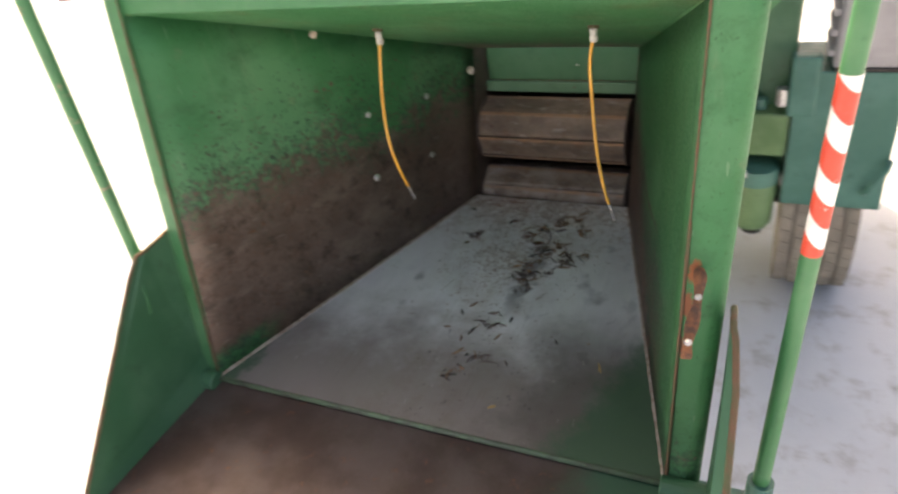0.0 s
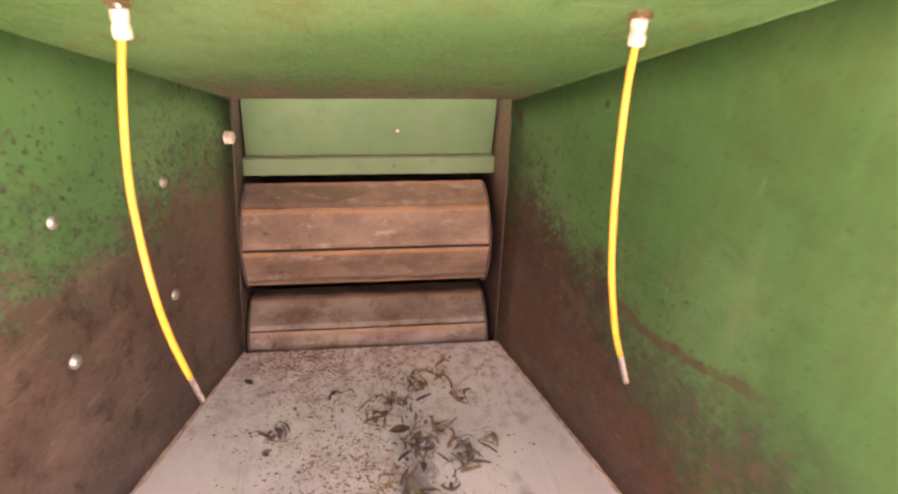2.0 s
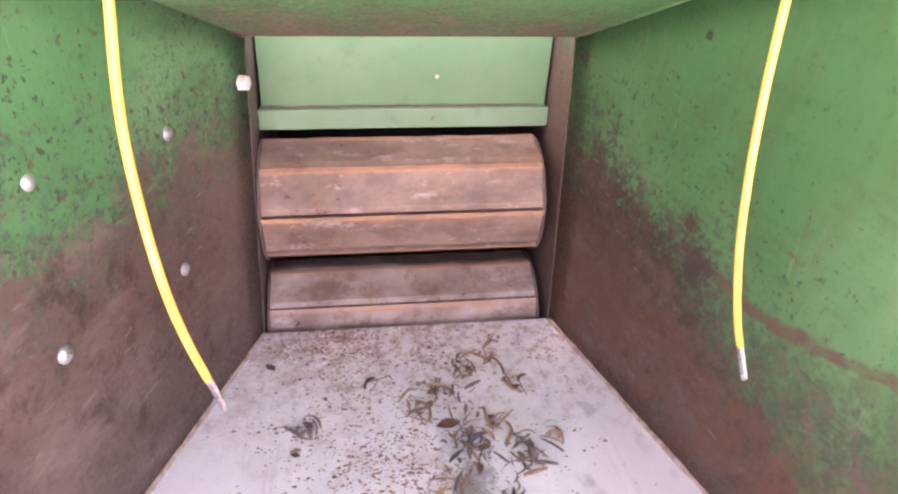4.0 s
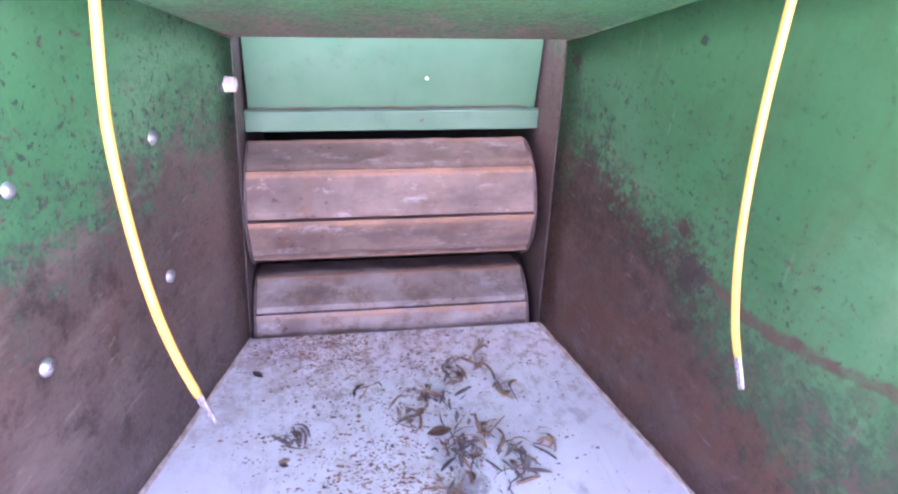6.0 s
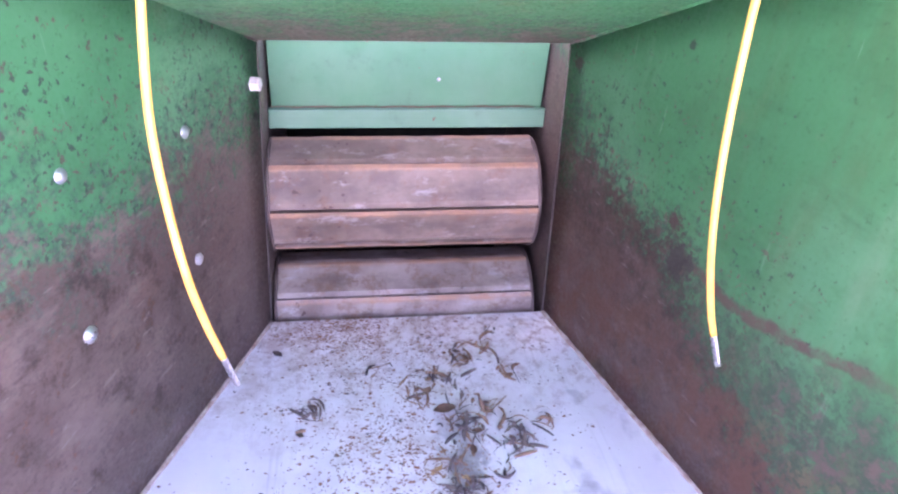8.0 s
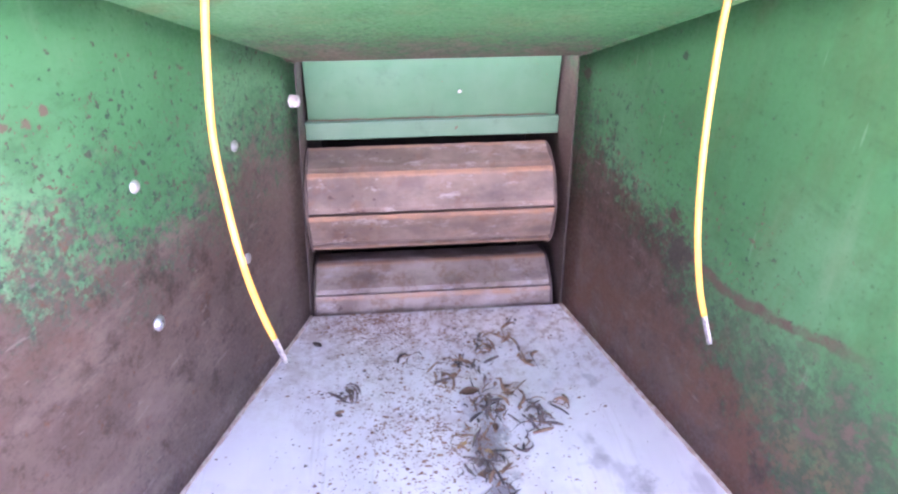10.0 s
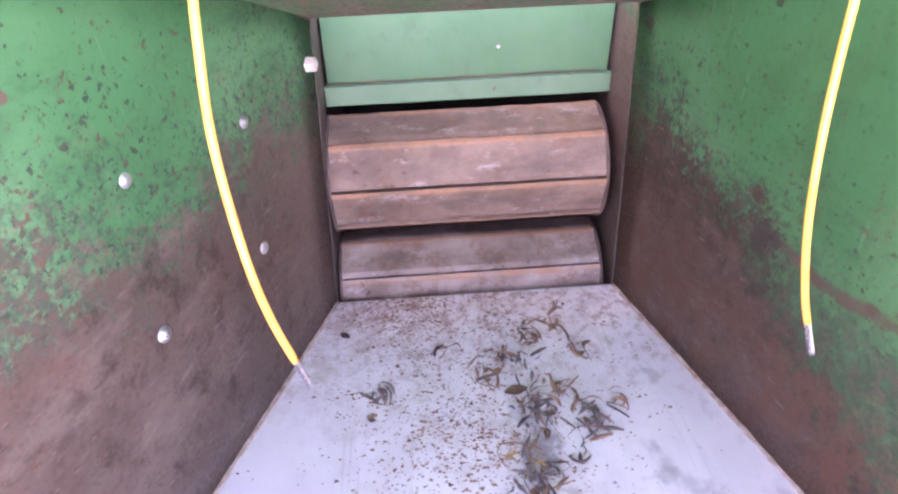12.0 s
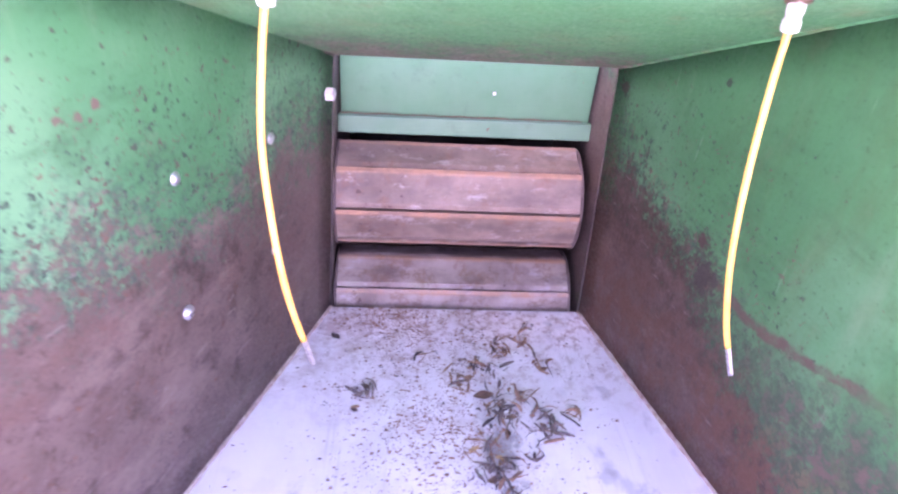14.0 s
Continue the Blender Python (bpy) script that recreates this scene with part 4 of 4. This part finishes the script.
def build_jack():
    jack = thing("hydraulic_motor", "olive green hydraulic motor block with a cylinder below", "motor")
    part("motor_block", block((0.455, 0.37, -0.010), (0.612, 0.50, 0.125), 0.010, 3), M_OLIVE, jack)
    part("top_cap", lathe([(0, 0.0), (0, 0.022), (0.03, 0.018), (0.036, 0.0)], (0.53, 0.42, 0.124), (0, 0, 1), 14), M_TEAL, jack)
    part("cylinder", lathe([(0, 0.0), (0, 0.052), (0.02, 0.062), (0.13, 0.062), (0.19, 0.058), (0.205, 0.0)], (0.540, 0.40, -0.265), (0, 0, 1), 24), M_OLIVE, jack, smooth=False)
    part("cylinder_cap", lathe([(0, 0.0), (0, 0.066), (0.05, 0.066), (0.06, 0.0)], (0.540, 0.40, -0.105), (0, 0, 1), 24), M_TEAL, jack)
    part("foot", lathe([(0, 0.0), (0, 0.030), (0.03, 0.036), (0.03, 0.0)], (0.545, 0.40, -0.293), (0, 0, 1), 14), M_DARK, jack)
    part("glint_bolt", lathe([(0, 0.012), (0.012, 0.011), (0.014, 0.0)], (0.508, 0.352, -0.062), (0, -1, 0.2), 6), M_BOLT, jack)
    part("fitting", lathe([(0, 0.0), (0, 0.018), (0.05, 0.018), (0.05, 0.0)], (0.588, 0.385, 0.15), (0, 0, 1), 10), M_BOLT, jack)
    part("mount_arm", block((0.24, 0.40, -0.01), (0.46, 0.46, 0.06), 0.004), M_GREEN, jack)


def build_brace():
    brace = thing("chipper_body", "plain dark green block in place of the chipper body, with a sloping light green brace", "machine body")
    # the panel's unseen bulk is added and sized to shade the yard
    part("panel", block((-0.50, 0.445, -0.20), (0.612, 1.70, 1.10), 0.012), M_WING, brace, "dark green body panel, its unseen bulk added to cast shade")
    part("brace_plate", slab([(0.535, -0.66, 0.735), (0.60, -0.655, 0.80), (0.60, -0.655, 0.86), (0.535, -0.66, 0.86)], (0, 0.006, 0), 0.001), M_GREEN, brace)


def build_wheel():
    wheel = thing("road_wheel", "dusty road wheel with grooved tyre tread", "wheel")
    r, y, x0, x1 = 0.30, 0.65, 0.625, 0.845
    c = ((x0 + x1) / 2, y, GROUND + r)
    h = (x1 - x0) / 2
    prof = [(-h * 0.78, 0.17), (-h * 0.98, 0.21), (-h, 0.245), (-h * 0.94, 0.278), (-h * 0.80, 0.292)]
    grooves = [-0.62, -0.22, 0.22, 0.62]
    for g in grooves:
        prof += [((g - 0.045) * h, 0.296), ((g - 0.03) * h, 0.287), ((g + 0.03) * h, 0.287), ((g + 0.045) * h, 0.296)]
    prof += [(-d, rr) for d, rr in prof[4::-1]]
    tyre = part("tyre", lathe(prof, c, (1, 0, 0), 64), M_RUBBER, wheel, "worn dusty black rubber", True)
    bm = bmesh.new()
    for band, (u0, u1) in enumerate(((-0.98, -0.67), (-0.57, -0.27), (-0.17, 0.17), (0.27, 0.57), (0.67, 0.98))):
        for k in range(44):
            a0 = 2 * math.pi * (k + 0.5 * (band % 2)) / 44
            quad = []
            for rr in (0.290, 0.300 if abs(u0 + u1) < 1.2 else 0.297):
                for u, da in ((u0, 0.0), (u1, 0.02), (u1, 0.155), (u0, 0.135)):
                    t = a0 + da
                    quad.append(bm.verts.new((c[0] + u * h, c[1] + rr * math.cos(t), c[2] + rr * math.sin(t))))
            for f in ((0, 1, 2, 3), (7, 6, 5, 4), (0, 4, 5, 1), (1, 5, 6, 2), (2, 6, 7, 3), (3, 7, 4, 0)):
                bm.faces.new([quad[i] for i in f])
    tagged(part("tread", bm, M_RUBBER, wheel, "shallow tread blocks"), kind="stuff")
    part("rim", lathe([(-h * 0.7, 0.0), (-h * 0.7, 0.165), (-h * 0.78, 0.178), (h * 0.78, 0.178), (h * 0.7, 0.165), (h * 0.5, 0.10), (h * 0.55, 0.0)], c, (1, 0, 0), 32), M_TANK, wheel, "grey steel rim", True)
    part("axle", tube([(c[0], y, c[2]), (0.15, y, c[2])], 0.03, 12), M_DARK, wheel)


build_tool_box()
build_tank()
build_jack()
build_brace()
build_wheel()


# ---- shreds, leaves and crumbs on the hopper floor ----
def twig_line(rng, at, length, turn, lift, bend):
    way = Vector((math.cos(turn), math.sin(turn), 0))
    side = Vector((-way.y, way.x, 0))
    return [Vector((at[0], at[1], 0.0012)) + way * (length * (k / 5 - 0.5)) + side * (bend * length * math.sin(math.pi * k / 5)) + Vector((0, 0, lift * math.sin(math.pi * k / 5) + lift * 0.4 * k / 5))
            for k in range(6)]


def shred_clump(x, y, spread, count, material, label, seed):
    rng = random.Random(seed)
    clump = tagged(new("shredded_twigs"), label, "wood shreds", "shreds on the hopper floor")
    clump.location = (x, y, 0)
    for _ in range(int(count * 1.5)):
        at = (rng.gauss(0, spread * 0.5), rng.gauss(0, spread * 0.5))
        length = rng.choice((0.008, 0.012, 0.018, 0.024, 0.032, 0.040)) * rng.uniform(0.8, 1.15)
        r = rng.choice((0.0006, 0.0009, 0.0012, 0.0017, 0.0024, 0.0032))
        line = twig_line(rng, at, length, rng.gauss(1.6, 0.9), rng.uniform(0.0, 0.007), rng.gauss(0, 0.13))
        bm = tube(line, [r * 0.3, r * rng.uniform(0.5, 1), r, r * rng.uniform(0.4, 1), r * 0.7, r * 0.15], 5)
        for v in bm.verts:
            v.co.z *= 0.7
        tone = material if rng.random() < 0.6 else rng.choice((M_TWIG, M_TWIG_GREY, M_BARK))
        part("shred", bm, tone, clump)


def curled_shaving(x, y, size, turn, bend, material, label):
    """A thin strip of bark lying on its edge, bent into a hook."""
    bm = bmesh.new()
    rows = []
    for k in range(11):
        u = k / 10
        a = bend * (u - 0.25) * (1.0 + 0.8 * u)
        p = Vector((size * (u - 0.5) * math.cos(a * 0.6), size * 0.55 * math.sin(a), 0.0006))
        wide = 0.0022 * math.sin(math.pi * (0.12 + 0.8 * u)) + 0.0004
        rows.append([bm.verts.new(p + Vector(q)) for q in ((0, -wide, 0), (0, wide * 0.3, 0), (0, wide, 0.0022), (0, -wide * 0.3, 0.0026))])
    for p, q in zip(rows, rows[1:]):
        for k in range(4):
            bm.faces.new((p[k], p[(k + 1) % 4], q[(k + 1) % 4], q[k]))
    bm.faces.new(rows[0][::-1])
    bm.faces.new(rows[-1])
    bmesh.ops.transform(bm, matrix=pose(x, y, 0.0, 0, 0, turn), verts=bm.verts)
    tagged(part("bark_shaving", bm, material, None, label), category="bark shaving", group="shavings on the hopper floor")


def curled_leaf(x, y, size, turn, label, material):
    bm = bmesh.new()
    grid = []
    for i in range(7):
        row = []
        for j in range(5):
            u, v = i / 6 - 0.5, j / 4 - 0.5
            w = math.cos(math.pi * u * 0.95)
            px, py = u * size, v * size * 0.55 * w
            row.append(bm.verts.new((x + px * math.cos(turn) - py * math.sin(turn), y + px * math.sin(turn) + py * math.cos(turn), 0.0015 + size * (0.45 * v * v * w + 0.30 * u * u))))
        grid.append(row)
    for a, b in zip(grid, grid[1:]):
        for j in range(4):
            bm.faces.new((a[j], a[j + 1], b[j + 1], b[j]))
    bmesh.ops.solidify(bm, geom=bm.faces[:], thickness=0.0006)
    tagged(part("dry_leaf", bm, material, None, label, True), category="leaf", group="leaves on the hopper floor")


def wood_chip(x, y, length, turn, label):
    bm = slab([(-length / 2, -0.002, 0.001), (length * 0.3, -0.003, 0.001), (length / 2, 0.0005, 0.002), (-length * 0.2, 0.003, 0.001)], (0, 0.0004, 0.0018))
    bmesh.ops.transform(bm, matrix=pose(x, y, 0.0, 0, 0, turn), verts=bm.verts)
    tagged(part("wood_chip", bm, M_CHIP, None, label), category="wood chip", group="wood chips on the hopper floor")


def build_litter():
    brown, grey = "dry brown shredded twigs on bare steel", "dark grey shredded bark on bare steel"
    for seed, (x, y, spread, count, m) in enumerate((
            (0.072, -0.107, 0.028, 16, M_TWIG), (0.021, -0.150, 0.020, 9, M_TWIG), (-0.007, -0.192, 0.022, 11, M_TWIG), (0.050, -0.165, 0.030, 9, M_TWIG_GREY),
            (0.058, -0.255, 0.034, 24, M_TWIG_GREY), (0.085, -0.225, 0.030, 12, M_TWIG), (0.121, -0.277, 0.032, 18, M_TWIG_GREY), (0.169, -0.258, 0.018, 6, M_TWIG),
            (0.139, -0.152, 0.020, 5, M_TWIG), (0.127, -0.046, 0.014, 3, M_TWIG), (0.105, -0.090, 0.020, 5, M_TWIG), (-0.155, -0.211, 0.016, 6, M_TWIG_GREY),
            (0.040, -0.367, 0.034, 26, M_TWIG_GREY), (0.030, -0.315, 0.030, 12, M_TWIG), (0.060, -0.420, 0.030, 10, M_TWIG_GREY), (-0.060, -0.135, 0.018, 4, M_TWIG),
            (0.025, -0.667, 0.030, 7, M_TWIG_GREY), (-0.016, -0.730, 0.035, 7, M_TWIG), (0.02, -0.56, 0.04, 7, M_TWIG_GREY), (0.095, -0.345, 0.025, 6, M_TWIG_GREY))):
        shred_clump(x, y, spread, count, m, brown if m is M_TWIG else grey, 40 + seed)
    curled_leaf(0.031, -0.224, 0.034, 0.2, "curled reddish-brown dry leaf", M_LEAF)
    curled_leaf(-0.208, -0.086, 0.020, 2.4, "small dark curled leaf beside the wall", M_TWIG_GREY)
    curled_leaf(-0.164, -0.257, 0.013, 2.8, "small dark curled leaf", M_TWIG_GREY)
    curled_leaf(0.010, -0.185, 0.020, 1.0, "folded brown dry leaf", M_TWIG)
    rng = random.Random(77)
    for x, y in ((0.075, -0.115), (0.062, -0.098), (0.015, -0.160), (-0.004, -0.200), (0.055, -0.245), (0.070, -0.268), (0.115, -0.285), (0.045, -0.355), (0.030, -0.385), (0.090, -0.215), (-0.150, -0.206), (0.135, -0.160), (0.060, -0.300)):
        curled_leaf(x, y, rng.uniform(0.010, 0.019), rng.uniform(0, 6.28), "shrivelled brown scrap of leaf among shreds", rng.choice((M_LEAF, M_TWIG_GREY, M_TWIG)))
    rng = random.Random(21)
    for x, y, size in ((-0.045, -0.502, 0.030), (0.044, -0.552, 0.034), (0.060, -0.535, 0.024), (-0.016, -0.593, 0.036), (-0.064, -0.536, 0.026), (0.025, -0.667, 0.030), (-0.019, -0.668, 0.034),
                       (0.096, -0.674, 0.022), (0.182, -0.584, 0.020), (-0.030, -0.620, 0.026), (0.010, -0.520, 0.028), (-0.015, -0.737, 0.040), (0.052, -0.600, 0.026), (-0.080, -0.590, 0.018),
                       (0.133, -0.149, 0.036), (0.127, -0.120, 0.026), (0.126, -0.311, 0.038), (0.142, -0.295, 0.034), (0.164, -0.270, 0.036), (0.074, -0.147, 0.034), (0.024, -0.152, 0.030),
                       (-0.008, -0.190, 0.034), (0.066, -0.240, 0.036), (0.030, -0.275, 0.030), (0.012, -0.308, 0.032), (0.040, -0.378, 0.040), (0.055, -0.390, 0.034), (-0.153, -0.209, 0.024),
                       (-0.164, -0.249, 0.016), (-0.158, -0.222, 0.016), (0.090, -0.285, 0.030)):
        curled_shaving(x, y, size * 0.85, rng.uniform(20, 160), rng.choice((-1, 1)) * rng.choice((0.1, 0.2, 0.3, 0.5, 0.8)), rng.choice((M_BARK, M_TWIG_GREY, M_TWIG_GREY, M_TWIG)), "dark curled bark shaving on bare steel")
    wood_chip(0.008, -0.330, 0.022, 35, "fresh yellow wood splinter")
    wood_chip(0.045, -0.345, 0.014, -20, "fresh yellow wood splinter")
    wood_chip(0.108, -0.800, 0.018, 30, "fresh yellow wood splinter")
    wood_chip(0.291, -0.640, 0.030, 110, "pale thin wood splinter near the wall")
    rng = random.Random(9)
    for m, count, label in ((M_CRUMB, 4300, "brown sawdust crumbs scattered on the steel floor"), (M_SPECK, 800, "dark specks scattered on the steel floor")):
        verts, faces = [], []
        while len(verts) < count * 4:
            y = -abs(rng.gauss(0, 0.28))
            x = rng.gauss(-0.02, 0.14)
            corner = m is M_CRUMB and rng.random() < 0.22
            middle = m is M_CRUMB and not corner and rng.random() < 0.30
            if corner:
                x, y = rng.gauss(-0.11, 0.05), -abs(rng.gauss(0.02, 0.05))
            elif middle:
                x, y = rng.gauss(-0.05, 0.07), rng.gauss(-0.30, 0.09)
            if y < -0.82 or not left_x(y, 0) + 0.01 < x < right_x(y, 0) - 0.01:
                continue
            if not corner and not middle and rng.random() > 0.32 + 1.2 * noise.noise((x * 17, y * 17, 3.0)):
                continue
            r, t = min((0.0010 if middle else 0.0006) + rng.expovariate(1500), 0.0036), rng.uniform(0, 6.28)
            base = len(verts)
            for k in range(3):
                a = t + k * 2.09 + rng.uniform(-0.4, 0.4)
                verts.append((x + math.cos(a) * r * 1.3, y + math.sin(a) * r * 0.9, 0.0003))
            verts.append((x, y, r * 0.45))
            faces += [(base, base + 1, base + 3), (base + 1, base + 2, base + 3), (base + 2, base, base + 3), (base + 2, base + 1, base)]
        data = bpy.data.meshes.new("crumbs")
        data.from_pydata(verts, [], faces)
        data.materials.append(m)
        tagged(new("crumbs", data), label, "crumbs", "", "stuff")


build_litter()
